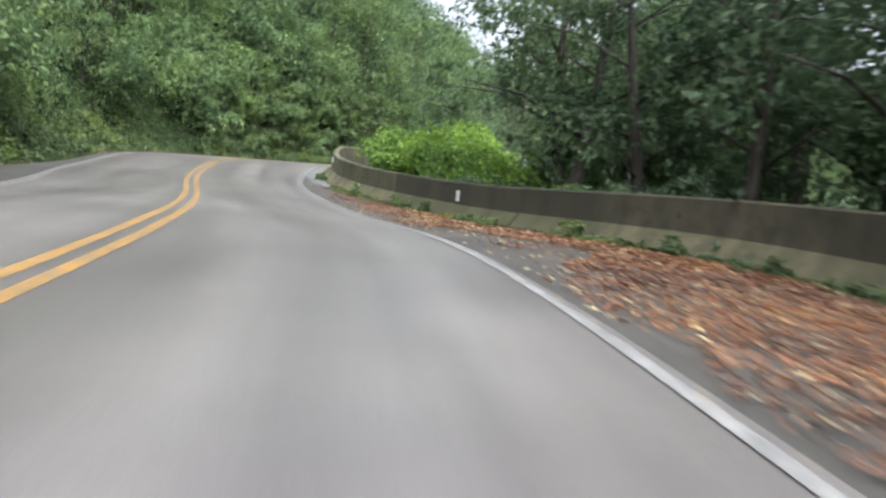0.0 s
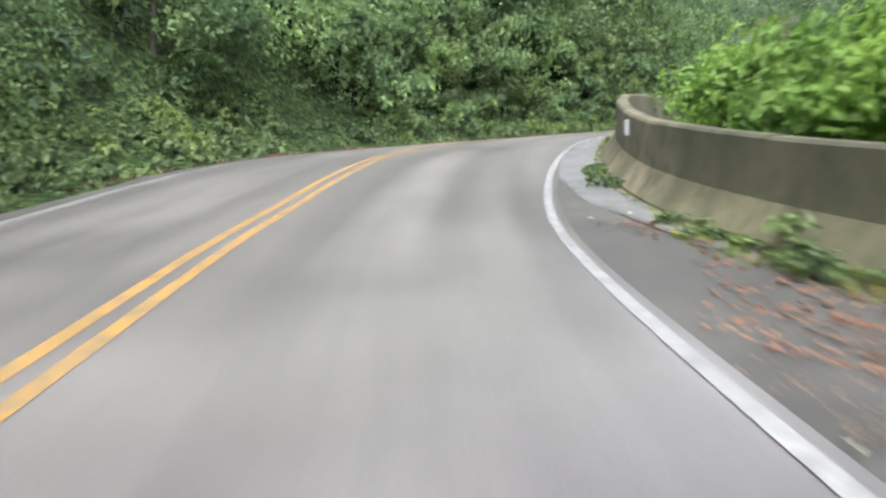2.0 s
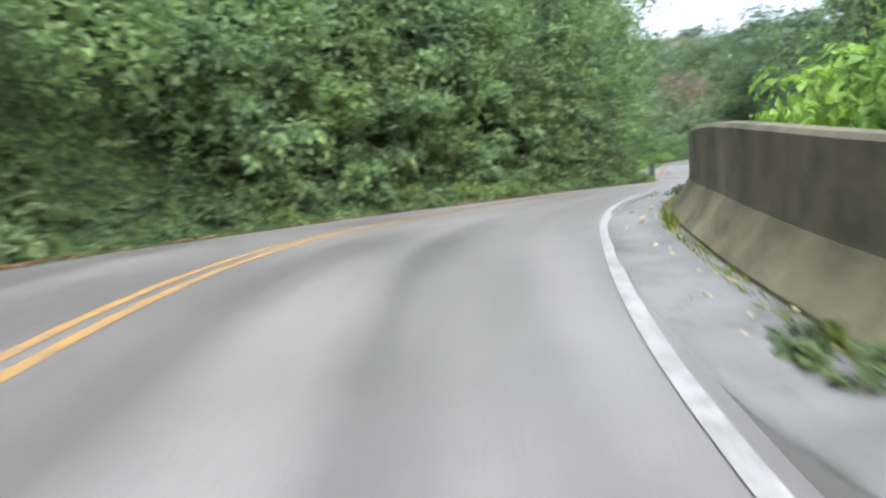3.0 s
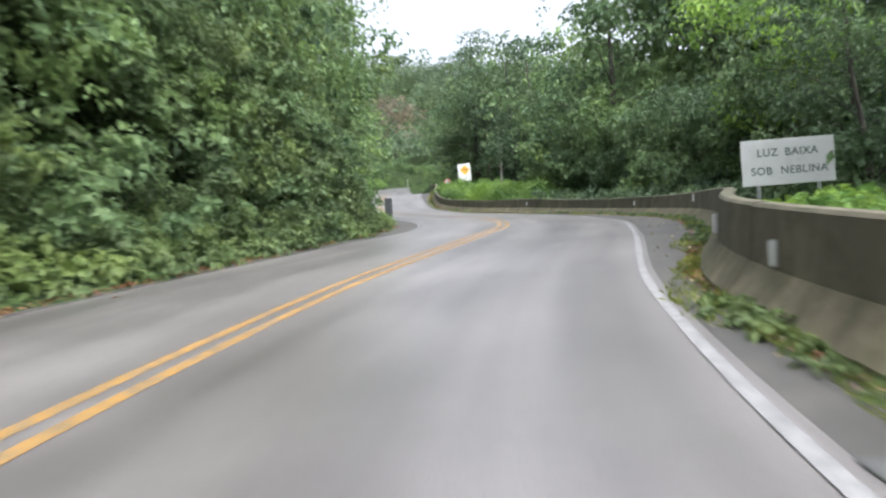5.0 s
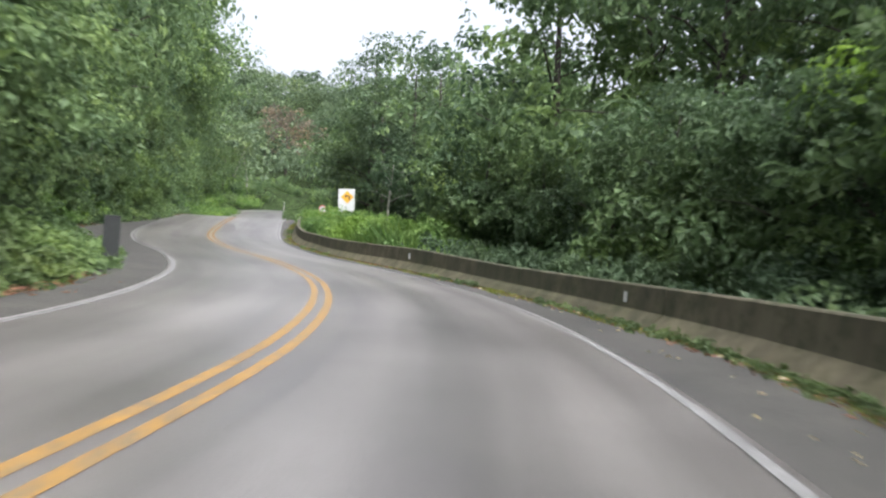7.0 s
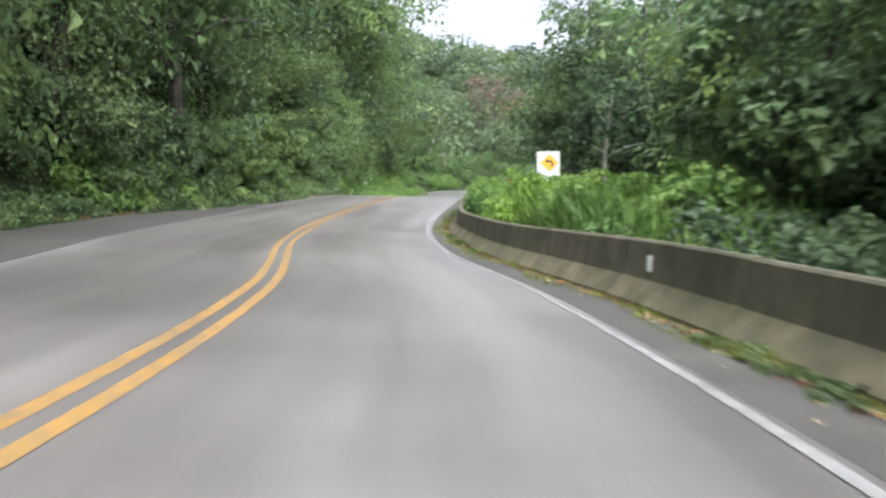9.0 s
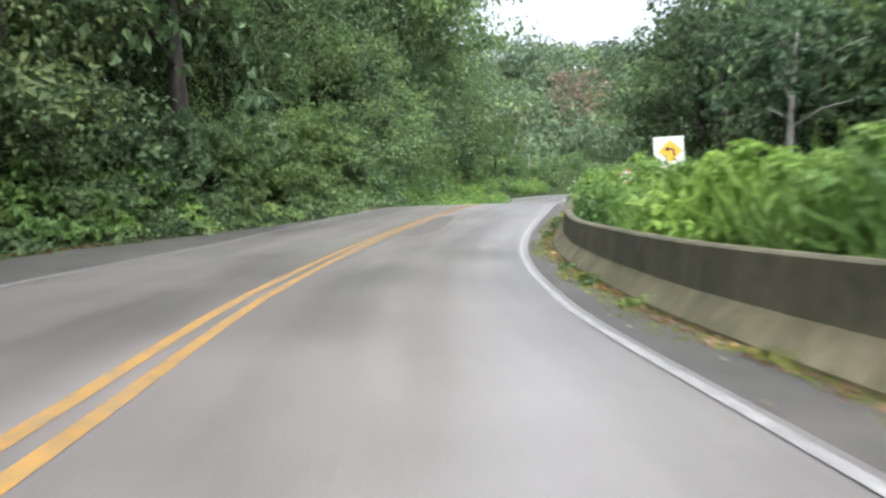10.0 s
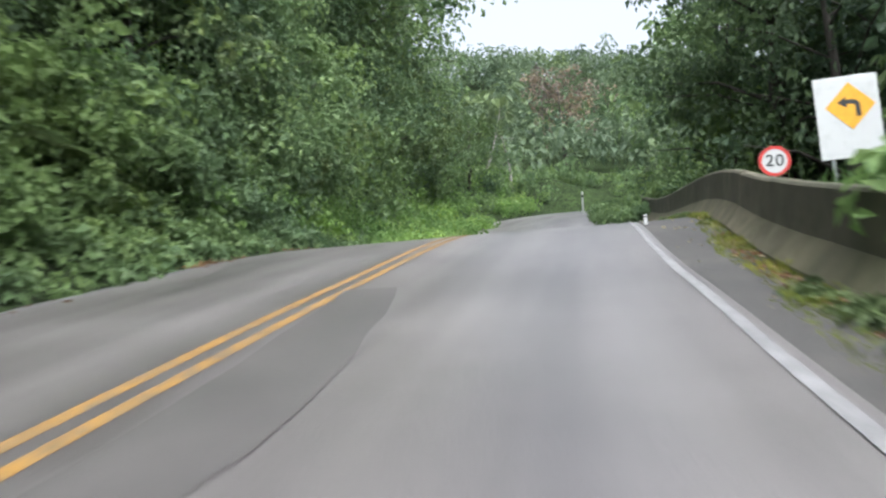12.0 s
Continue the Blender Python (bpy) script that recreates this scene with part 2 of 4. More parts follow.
WALL_TALL = np.array([0.83, 0.84, 0.84, 0.86, 0.89, 0.89, 0.93, 0.97, 0.89, 0.89, 0.89, 0.77, 0.69, 0.82, 0.78, 0.78, 0.85, 0.90, 0.90, 0.88, 0.87, 0.87, 0.87, 0.86, 0.86])
LEFT_OFF = np.array([3.40, 3.40, 3.39, 3.38, 3.38, 3.40, 3.48, 3.52, 3.48, 3.31, 3.14, 2.98, 3.18, 3.40, 3.65, 3.72, 3.69, 3.59, 3.51, 3.46, 3.43, 3.42, 3.41, 3.41, 3.40])
BANK_OFF = np.interp(np.arange(-3, 22), [-3, 0, 1.5, 3, 4.5, 6, 7, 8.2, 9.0, 10, 11, 12, 13, 14, 16, 21], [6.0, 6.0, 5.6, 4.7, 4.1, 3.85, 3.85, 4.2, 4.6, 5.4, 6.5, 6.4, 4.0, 4.0, 4.3, 4.5])


def spline(values, u):
    """Catmull-Rom through the node values at u."""
    values = np.asarray(values, float)
    u = np.atleast_1d(np.clip(np.asarray(u, float) - NODES[0], 0, len(values) - 1.0001))
    i = u.astype(int)
    f = u - i
    last = len(values) - 1
    p0, p1, p2, p3 = (values[np.clip(i + k, 0, last)] for k in (-1, 0, 1, 2))
    if values.ndim > 1:
        f = f[:, None]
    return 0.5 * (2 * p1 + (p2 - p0) * f + (2 * p0 - 5 * p1 + 4 * p2 - p3) * f ** 2 + (3 * p1 - p0 - 3 * p2 + p3) * f ** 3)


def centre(u):
    return spline(ROAD, u)


def side(u):
    """The level way to the road's right at u."""
    d = centre(np.asarray(u) + 0.02) - centre(np.asarray(u) - 0.02)
    r = np.stack([d[:, 1], -d[:, 0], 0 * d[:, 0]], 1)
    return r / np.linalg.norm(r, axis=1)[:, None]


def on_road(u, off, up=0.0):
    """The place off metres to the right of the yellow line at u."""
    u = np.atleast_1d(np.asarray(u, float))
    off = np.broadcast_to(off, u.shape)
    p = centre(u) + side(u) * off[:, None]
    p[:, 2] += up + off * np.interp(u, [13.4, 14.8, 17.0, 18.5], [0.0, 0.05, 0.05, 0.0])  # banked past the crest
    return p


U_FINE = np.arange(-3, 21, 0.04)
C_FINE, R_FINE = centre(U_FINE), side(U_FINE)
WALL_FINE, BANK_FINE = spline(WALL_OFF, U_FINE), spline(BANK_OFF, U_FINE)


def beside(x, y):
    """For places: the road's u, the signed offset to its right and the road's height there."""
    x, y = np.asarray(x, float), np.asarray(y, float)
    near = np.empty(len(x), int)
    for a in range(0, len(x), 4000):
        s = slice(a, a + 4000)
        near[s] = np.argmin((x[s, None] - C_FINE[:, 0]) ** 2 + (y[s, None] - C_FINE[:, 1]) ** 2, 1)
    dx, dy = x - C_FINE[near, 0], y - C_FINE[near, 1]
    sign = np.sign(dx * R_FINE[near, 0] + dy * R_FINE[near, 1])
    return near, sign * np.hypot(dx, dy), C_FINE[near, 2]


def wobble(x, y, scale, seed):
    """Smooth value noise between -1 and 1."""
    g = np.random.RandomState(seed).uniform(-1, 1, (64, 64))
    a, b = x / scale, y / scale
    i, j = np.floor(a).astype(int), np.floor(b).astype(int)
    f, h = a - i, b - j
    f, h = f * f * (3 - 2 * f), h * h * (3 - 2 * h)
    i, j, k, l = i % 64, j % 64, (i + 1) % 64, (j + 1) % 64
    return (g[i, j] * (1 - f) + g[k, j] * f) * (1 - h) + (g[i, l] * (1 - f) + g[k, l] * f) * h


FAR_HILL = 6.5


def land(x, y):
    """The height of the ground."""
    x, y = np.asarray(x, float), np.asarray(y, float)
    near, off, z = beside(x, y)
    up = np.maximum(-off - BANK_FINE[near], 0)  # metres into the bank on the left
    out = np.maximum(off - WALL_FINE[near] - 0.5, 0)  # metres beyond the wall on the right
    hill = 0.55 * np.minimum(up, 2.2) + 1.7 * np.clip(up - 2.2, 0, 5) + 1.0 * np.clip(up - 7.2, 0, 8) + 0.75 * np.clip(up - 15.2, 0, 38) + 0.25 * np.clip(up - 52, 0, 60)
    low = 0.5 * np.minimum(up, 6) + 0.16 * np.clip(up - 6, 0, 44) + 0.36 * np.clip(up - 50, 0, 110)
    w = np.clip((y - 134) / 26, 0, 1)
    w = w * w * (3 - 2 * w)
    hill = hill * (1 - w) + low * w
    hill += np.minimum(up, 5) / 5 * (0.7 * wobble(x, y, 4.0, 1) + 1.2 * wobble(x, y, 11.0, 2))
    drop = 0.15 * np.minimum(out, 2) - 0.12 * np.clip(out - 4, 0, 12) - 0.3 * np.clip(out - 16, 0, 20)
    drop += np.minimum(out, 3) / 3 * 0.35 * wobble(x, y, 5.0, 3)
    z = z + np.clip(off, -5.0, 5.5) * np.interp(U_FINE[near], [13.4, 14.8, 17.0, 18.5], [0.0, 0.05, 0.05, 0.0])
    h = z - 0.06 + np.where(off < 0, hill, drop)
    # the ridge beyond the wall and the hill behind the start
    ridge = np.clip((x - 130) / 170, 0, 1.5)
    h += 26 * ridge * ridge
    behind = np.clip((-60 - y) / 100, 0, 1.5)
    far = np.exp(-((x - 46) / 46) ** 2 - ((y - 258) / 58) ** 2)  # the wooded hill that closes the valley
    return h + 25 * behind + FAR_HILL * far * np.clip((y - 170) / 40, 0, 1)


# ---- mesh helpers ----
def mesh_of(name, verts, faces, material, smooth=False):
    """A mesh from arrays; all faces have the same number of corners."""
    verts, faces = np.asarray(verts, np.float32), np.asarray(faces, np.int32)
    me = bpy.data.meshes.new(name)
    me.vertices.add(len(verts))
    me.vertices.foreach_set("co", verts.ravel())
    n, k = faces.shape
    me.loops.add(n * k)
    me.loops.foreach_set("vertex_index", faces.ravel())
    me.polygons.add(n)
    me.polygons.foreach_set("loop_start", np.arange(n, dtype=np.int32) * k)
    me.polygons.foreach_set("use_smooth", np.full(n, smooth))
    me.update(calc_edges=True)
    me.validate()
    me.materials.append(material)
    return me


def sheet(name, us, offs, ups, material, smooth=True):
    """A ribbon along the road: rows along us, columns across at offs (numbers or arrays) raised by ups."""
    cols = [on_road(us, o, u) for o, u in zip(offs, ups)]
    k, n = len(cols), len(us)
    v = np.stack(cols, 1).reshape(-1, 3)
    i = np.arange(n - 1)[:, None] * k + np.arange(k - 1)
    f = np.stack([i, i + 1, i + k + 1, i + k], -1).reshape(-1, 4)
    me = mesh_of(name, v, f, material, smooth)
    layer = me.uv_layers.new(name="along")  # metres across and along the road
    flat = np.stack([np.stack(np.broadcast_arrays(o, np.asarray(us) * 8.7), 1) for o in offs], 1).reshape(-1, 2)
    layer.data.foreach_set("uv", flat[f.ravel()].astype(np.float32).ravel())
    return new(name, me)


def leaves(base, axis, normal, length, width, fold=0.25):
    """Folded pointed leaves: their corners and triangles."""
    axis = axis / np.linalg.norm(axis, axis=1)[:, None]
    b = np.cross(normal, axis)
    b /= np.linalg.norm(b, axis=1)[:, None] + 1e-9
    nrm = np.cross(axis, b)
    L, W = length[:, None], width[:, None]
    mid = base + axis * L * 0.42
    v = np.stack([base, mid - b * W / 2 + nrm * W * fold, base + axis * L - nrm * L * 0.12, mid + b * W / 2 + nrm * W * fold], 1)
    i = np.arange(len(base))[:, None] * 4
    f = np.concatenate([i + [0, 1, 2], i + [0, 2, 3]], 1).reshape(-1, 3)
    return v.reshape(-1, 3), f


def unit(v):
    return v / (np.linalg.norm(v, axis=-1, keepdims=True) + 1e-9)


def clumps(rng, centres, radii, counts, size, droop=0.5, squash=0.8, lift=0.4, fill=6):
    """Leaves over the shells of many rounded clumps."""
    idx = np.repeat(np.arange(len(centres)), counts)
    n = len(idx)
    d = rng.normal(size=(n, 3))
    d[:, 2] += lift
    d = unit(d)
    r = radii[idx] * rng.uniform(0.6, 1.12, n) ** 0.7
    p = centres[idx] + d * r[:, None] * [1, 1, squash]
    # leaves lie like shingles over the clump, tips hanging
    nrm = unit(d + rng.normal(size=(n, 3)) * 0.33 + [0, 0, 0.35])
    axis = rng.normal(size=(n, 3)) * 0.6 + d * 0.25 + [0, 0, -droop]
    axis = unit(axis - 0.85 * nrm * (axis * nrm).sum(1, keepdims=True))
    ln = size[idx] * rng.uniform(0.6, 1.4, n)
    v, f = leaves(p, axis, nrm, ln, ln * rng.uniform(0.42, 0.75, n))
    # a few broad leaves inside close the gaps
    k = np.repeat(np.arange(len(centres)), fill)
    e = unit(rng.normal(size=(len(k), 3)))
    big = np.minimum(radii[k] * 0.8, 0.32) * rng.uniform(0.8, 1.2, len(k))
    v2, f2 = leaves(centres[k] + e * (radii[k] * rng.uniform(-0.1, 0.4, len(k)))[:, None], unit(rng.normal(size=(len(k), 3))), unit(rng.normal(size=(len(k), 3))), big, big * 0.8)
    return np.concatenate([v, v2]), np.concatenate([f, f2 + len(v)])


def part(name, bm, material, parent, label=""):
    """Links a bmesh as one mesh object under a thing or a part."""
    me = bpy.data.meshes.new(name)
    bm.to_mesh(me)
    bm.free()
    me.materials.append(material)
    ob = new(name, me)
    ob.parent = parent
    return tagged(ob, label)


def box(bm, x0, y0, z0, x1, y1, z1, bevel=0.0):
    r = bmesh.ops.create_cube(bm, size=1.0, matrix=Matrix.Translation(((x0 + x1) / 2, (y0 + y1) / 2, (z0 + z1) / 2)) @ Matrix.Diagonal((x1 - x0, y1 - y0, z1 - z0, 1)))
    if bevel:
        es = list({e for v in r["verts"] for e in v.link_edges})
        bmesh.ops.bevel(bm, geom=es, offset=bevel, segments=2, affect="EDGES", profile=0.5)
    return bm


def rod(bm, points, radii, sides=8):
    """A tapered tube through points."""
    rings = []
    for k, (p, r) in enumerate(zip(points, radii)):
        a, b = Vector(points[max(k - 1, 0)]), Vector(points[min(k + 1, len(points) - 1)])
        q = (b - a).to_track_quat("Z", "Y")
        rings.append([bm.verts.new(Vector(p) + q @ Vector((r * math.cos(2 * math.pi * s / sides), r * math.sin(2 * math.pi * s / sides), 0))) for s in range(sides)])
    for a, b in zip(rings, rings[1:]):
        for s in range(sides):
            bm.faces.new((a[s], a[(s + 1) % sides], b[(s + 1) % sides], b[s])).smooth = True
    bm.faces.new(rings[0][::-1])
    bm.faces.new(rings[-1])
    return bm


# ---- ground, road, lines ----
def build_ground():
    xs = np.concatenate([np.arange(-700, -70, 30), np.arange(-70, -30, 3), np.arange(-30, 60, 1.0), np.arange(60, 110, 4), np.arange(110, 760, 30)])
    ys = np.concatenate([np.arange(-700, -60, 30), np.arange(-60, 170, 1.0), np.arange(170, 300, 5), np.arange(300, 900, 30)])
    X, Y = np.meshgrid(xs, ys)
    Z = land(X.ravel(), Y.ravel())
    k, n = len(xs), len(ys)
    i = np.arange(n - 1)[:, None] * k + np.arange(k - 1)
    f = np.stack([i, i + 1, i + k + 1, i + k], -1).reshape(-1, 4)
    ob = new("ground", mesh_of("ground", np.stack([X.ravel(), Y.ravel(), Z], 1), f, EARTH, True))
    tagged(ob, "dark earth and mulch of the wooded hillside", "ground", kind="structure")


build_ground()
US = np.arange(-2.9, 20.9, 0.1)
w_off, l_off, wall_off, bank_off = (spline(v, US) for v in (WHITE_OFF, LEFT_OFF, WALL_OFF, BANK_OFF))
ob = sheet("shoulder", US, [-bank_off - 0.6, -l_off - 0.1, 0 * US, w_off + 0.1, wall_off + 0.3], [-0.02, 0.0, 0.0, 0.0, 0.02], SHOULDER)
tagged(ob, "dark worn asphalt shoulder strewn with leaf litter", "shoulder", kind="structure")
ob = sheet("road", US, [-l_off - 0.14, -l_off / 2, 0 * US, w_off / 2, w_off + 0.14], [0.008, 0.02, 0.03, 0.02, 0.008], ASPHALT)
tagged(ob, "damp grey asphalt mountain road with two lanes", "road", kind="structure")


def stripe(name, off, wide, material, label, up, span=(-2.9, 20.9)):
    us = np.arange(*span, 0.05)
    o = spline(off, us) if np.ndim(off) else np.full(len(us), off)
    ob = sheet(name, us, [o - wide / 2, o + wide / 2], [up, up], material)
    tagged(ob, label, "road marking", kind="structure")


stripe("yellow_line", -0.13, 0.125, YELLOW, "worn solid yellow centre line on asphalt", 0.034, (-2.9, 14.6))
stripe("yellow_line", 0.13, 0.125, YELLOW, "worn solid yellow centre line on asphalt", 0.034, (-2.9, 14.6))
stripe("white_edge_line", WHITE_OFF, 0.105, WHITE, "worn white edge line beside the mossy wall", 0.018)
stripe("white_edge_line", -LEFT_OFF, 0.1, WHITE, "worn thin white edge line beside the green bank", 0.018, (-2.9, 4.7))
stripe("white_edge_line", -LEFT_OFF, 0.1, WHITE, "worn thin white edge line beside the green bank", 0.018, (7.7, 20.9))
pu = np.arange(12.25, 13.0, 0.02)
pa = 0.42 + 0.1 * wobble(pu * 9, pu * 0, 1.3, 71) - 0.22 * np.clip((pu - 12.6) / 0.4, 0, 1)
pb = np.interp(pu, [12.25, 12.4, 12.7, 13.0], [0.8, 1.2, 1.05, 0.65]) + 0.12 * wobble(pu * 9, pu * 0 + 5, 0.9, 72)
ob = sheet("asphalt_patch", pu, [pa, (pa + pb) / 2, pb], [0.0345, 0.033, 0.0315], PATCH)
tagged(ob, "dark patch of newer asphalt beside the centre line", "road patch", kind="structure")
gu = np.arange(2.4, 5.4, 0.05)
gn = np.interp(gu, [2.4, 3.3], [0.1, 1.0])
gw = spline(WALL_OFF, gu)
ob = sheet("gutter", gu, [gw - 0.68 * gn - 0.03 * wobble(gu * 9, gu * 0, 0.8, 61), gw - 0.66 * gn, gw - 0.4 * gn, gw - 0.12 * gn, gw + 0.02], [0.004, 0.028, 0.02, 0.026, 0.04], OLD_CONCRETE)
tagged(ob, "broken grey concrete gutter at the foot of the wall", "gutter", kind="structure")


# ---- the concrete wall on the right ----
def build_wall():
    """Cast panels end to end, each a sloping foot and an upright face."""
    thing = tagged(new("barrier_wall"), "low mossy concrete barrier wall along the road's edge", "wall", kind="structure")
    rng = np.random.RandomState(4)
    u0 = -2.5
    while u0 < 17.5:
        us = np.linspace(u0, u0 + 0.348, 6)
        u0 += 0.35
        w, tall = spline(WALL_OFF, us) + rng.uniform(-0.008, 0.008), spline(WALL_TALL, us) + rng.uniform(-0.008, 0.008)
        shaded_run = u0 < 2.7  # lower stretch: more algae, plus the shade of nearby trees painted into the tone
        for name, across, ups, mat in (
            ("wall_foot", (-0.02, 0.0, 0.11, 0.222, 0.3, 0.3), (-0.15, 0.07, 0.2, 0.4, 0.4, -0.15), ALGAE_SHADE_FOOT if shaded_run else CONCRETE_FOOT),
            ("wall_face", (0.226, 0.235, 0.262, 0.29, 0.43, 0.46, 0.49), (0.39, 0.44, 0.965, 1.0, 1.0, 0.965, -0.3), ALGAE_SHADE if shaded_run else CONCRETE),
        ):
            cols = [on_road(us, w + a) for a in across]
            for p, h in zip(cols, ups):
                p[:, 2] += h * tall if h > 0.3 else h
            k, n = len(cols), len(us)
            v = np.stack(cols, 1).reshape(-1, 3)
            i = np.arange(n - 1)[:, None] * k + np.arange(k)
            j = np.arange(n - 1)[:, None] * k + (np.arange(k) + 1) % k
            f = np.stack([i, j, j + k, i + k], -1).reshape(-1, 4)
            me = mesh_of(name, v, f, mat, True)
            me.set_sharp_from_angle(angle=radians(12))
            bm = bmesh.new()
            bm.from_mesh(me)
            bm.verts.ensure_lookup_table()
            bm.faces.new([bm.verts[q] for q in range(k)][::-1])
            bm.faces.new([bm.verts[(n - 1) * k + q] for q in range(k)])
            bm.to_mesh(me)
            bm.free()
            ob = new(name, me)
            ob.parent = thing


build_wall()


# ---- the green bank on the left: undergrowth nobody could count ----
def bushes(rng, p, r, lobes):
    """Breaks each bush at p of radius r into smaller overlapping lobes."""
    k = np.repeat(np.arange(len(p)), lobes)
    q = p[k] + rng.normal(size=(len(k), 3)) * (r[k] * 0.55)[:, None] * [1, 1, 0.6]
    return q, r[k] * rng.uniform(0.4, 0.75, len(k)), k


def stuff(name, v, f, material, label, category):
    return tagged(new(name, mesh_of(name, v, f, material)), label, category, kind="stuff")


def bank_spots(rng, n, us, lo, hi):
    u = rng.uniform(*us, n)
    deep = rng.uniform(lo, hi, n)
    p = on_road(u, -(spline(BANK_OFF, u) + deep))
    p[:, 2] = land(p[:, 0], p[:, 1])
    return p, deep


def build_bank_growth():
    rng = np.random.RandomState(5)
    # low cover on the gentle foot of the bank
    p, deep = bank_spots(rng, 2600, (-1.0, 18.0), -0.1, 2.8)
    keep = (deep < 1.1) | (wobble(p[:, 0], p[:, 1], 2.6, 43) > -0.4)
    p, deep = p[keep], deep[keep]
    r = rng.uniform(0.16, 0.46, len(p)) * (1 + 0.35 * wobble(p[:, 0], p[:, 1], 2.5, 41))
    p[:, 2] += r * 0.2
    upper = p[:, 1] > 62
    for some, mat, label in ((~upper, LEAF_LOW, "low leafy ground cover over the foot of the bank"), (upper, LEAF_HILL, "lighter leafy ground cover over the foot of the bank")):
        n = some.sum()
        v, f = clumps(rng, p[some], r[some], (24 + 170 * r[some] ** 2).astype(int), rng.uniform(0.11, 0.2, n), lift=0.7, fill=3)
        stuff("bank_cover", v, f, mat, label, "undergrowth")
    # tall broad-leaved weeds at the inside of the upper bend
    n = 60
    p, deep = bank_spots(rng, n, (11.7, 12.4), 0.3, 1.9)
    p[:, 2] += rng.uniform(0.1, 1.0, n) * np.clip(deep, 0.5, 1.2)
    v, f = clumps(rng, p, rng.uniform(0.2, 0.42, n), np.full(n, 46), np.full(n, 0.2), lift=0.9)
    stuff("bank_weeds", v, f, LEAF_GRASS, "tall bright broad-leaved weeds at the foot of the bank", "weeds")
    # leafy skin of the steep slope behind
    p, deep = bank_spots(rng, 1050, (-1.4, 19.0), 2.6, 13.0)
    p = p[(wobble(p[:, 0], p[:, 1], 3.6, 45) > -0.5) | (deep > 7)]
    r = rng.uniform(0.5, 0.9, len(p))
    v, f = clumps(rng, p, r, np.full(len(p), 34), rng.uniform(0.27, 0.4, len(p)), lift=0.6)
    stuff("slope_growth", v, f, LEAF_DARK, "dark tangled growth on the steep slope", "undergrowth")
    # shrubs that bulge out over the hollows in uneven masses
    for name, seed, n, mat, label in (
        ("bank_shrubs", 51, 400, LEAF_HILL, "dense damp green shrubs bulging from the steep bank"),
        ("yellowish_bank_shrubs", 52, 240, LEAF_LOW, "lighter green leafy shrubs on the steep bank"),
        ("dark_bank_shrubs", 53, 260, LEAF_TREE, "dark green shrubs on the steep bank"),
    ):
        p, deep = bank_spots(rng, n * 3, (-1.2, 17.8), 1.9, 8.0)
        # Light shrubs outweigh dark ones lower down: hillside light put into leaf tone.
        keep = wobble(p[:, 0], p[:, 1], 4.5, seed) > np.where(p[:, 1] > 50, *((0.0, 0.3) if seed == 53 else (0.05, -0.2)))
        p, deep = p[keep][:n], deep[keep][:n]
        r = rng.uniform(0.8, 2.2, len(p))
        rise = rng.uniform(0.2, 2.8, len(p)) * np.clip(deep / 2.6, 0.6, 1.0)
        near, _, _ = beside(p[:, 0], p[:, 1])
        p += R_FINE[near] * (rise * 0.45)[:, None]  # they lean out towards the light
        p[:, 2] += r * 0.35 + rise
        q, rr, k = bushes(rng, p, r, 7)
        size = (0.16 + 0.012 * deep[k]) * rng.uniform(0.8, 1.2, len(k))
        v, f = clumps(rng, q, rr, np.clip((rr / size) ** 2 * 5, 14, 50).astype(int), size, lift=0.8, squash=0.65)
        stuff(name, v, f, mat, label, "undergrowth")
    # a steep face of leaves where the bank crowds the road
    for name, us, n, top, mat, label in (
        ("bank_hedge", (5.0, 8.3), 230, 5.2, LEAF_LOW, "steep leafy face of the bank crowding the road"),
        ("bank_hedge", (5.0, 8.3), 150, 5.2, LEAF_HILL, "steep leafy face of the bank crowding the road"),
        ("bank_hedge", (11.9, 14.4), 150, 3.4, LEAF_TREE, "steep leafy face of the bank crowding the road"),
    ):
        p, _ = bank_spots(rng, n, us, 0.0, 0.01)
        near, _, _ = beside(p[:, 0], p[:, 1])
        h = rng.uniform(0, 1, n) ** 0.8 * top
        p -= R_FINE[near] * (0.55 + 0.34 * h + rng.uniform(-0.3, 0.5, n))[:, None]
        p[:, 2] += h + 0.15
        r = rng.uniform(0.35, 0.75, n)
        q, rr, k = bushes(rng, p, r, 5)
        v, f = clumps(rng, q, rr, np.clip((rr / 0.13) ** 2 * 4, 14, 46).astype(int), np.full(len(q), 0.125), lift=0.7)
        stuff(name, v, f, mat, label, "undergrowth")
    # strands of creeper hanging in front of the hollows
    p, deep = bank_spots(rng, 1100, (-1.0, 16.5), 1.0, 4.5)
    p = p[wobble(p[:, 0], p[:, 1], 2.2, 44) > 0.1]
    per = 44
    k = np.repeat(np.arange(len(p)), per)
    tall = rng.uniform(1.2, 3.6, len(p))
    q = p[k] + rng.normal(size=(len(k), 3)) * [0.1, 0.1, 0]
    q[:, 2] += tall[k] * rng.uniform(0, 1, len(k)) + 0.7
    s = rng.uniform(0.08, 0.15, len(k))
    v, f = leaves(q, unit(rng.normal(size=(len(k), 3)) * 0.6 + [0, 0, -1.0]), unit(rng.normal(size=(len(k), 3)) + [0, 0, 0.4]), s, s * 0.5)
    stuff("hanging_creepers", v, f, LEAF_HILL, "hanging leafy creepers over dark hollows of the bank", "creepers")
    # shrubs on the far low slope
    p, deep = bank_spots(rng, 170, (16.5, 20.7), 2.0, 24.0)
    r = rng.uniform(0.7, 1.6, len(p))
    p[:, 2] += r * 0.4
    q, rr, k = bushes(rng, p, r, 5)
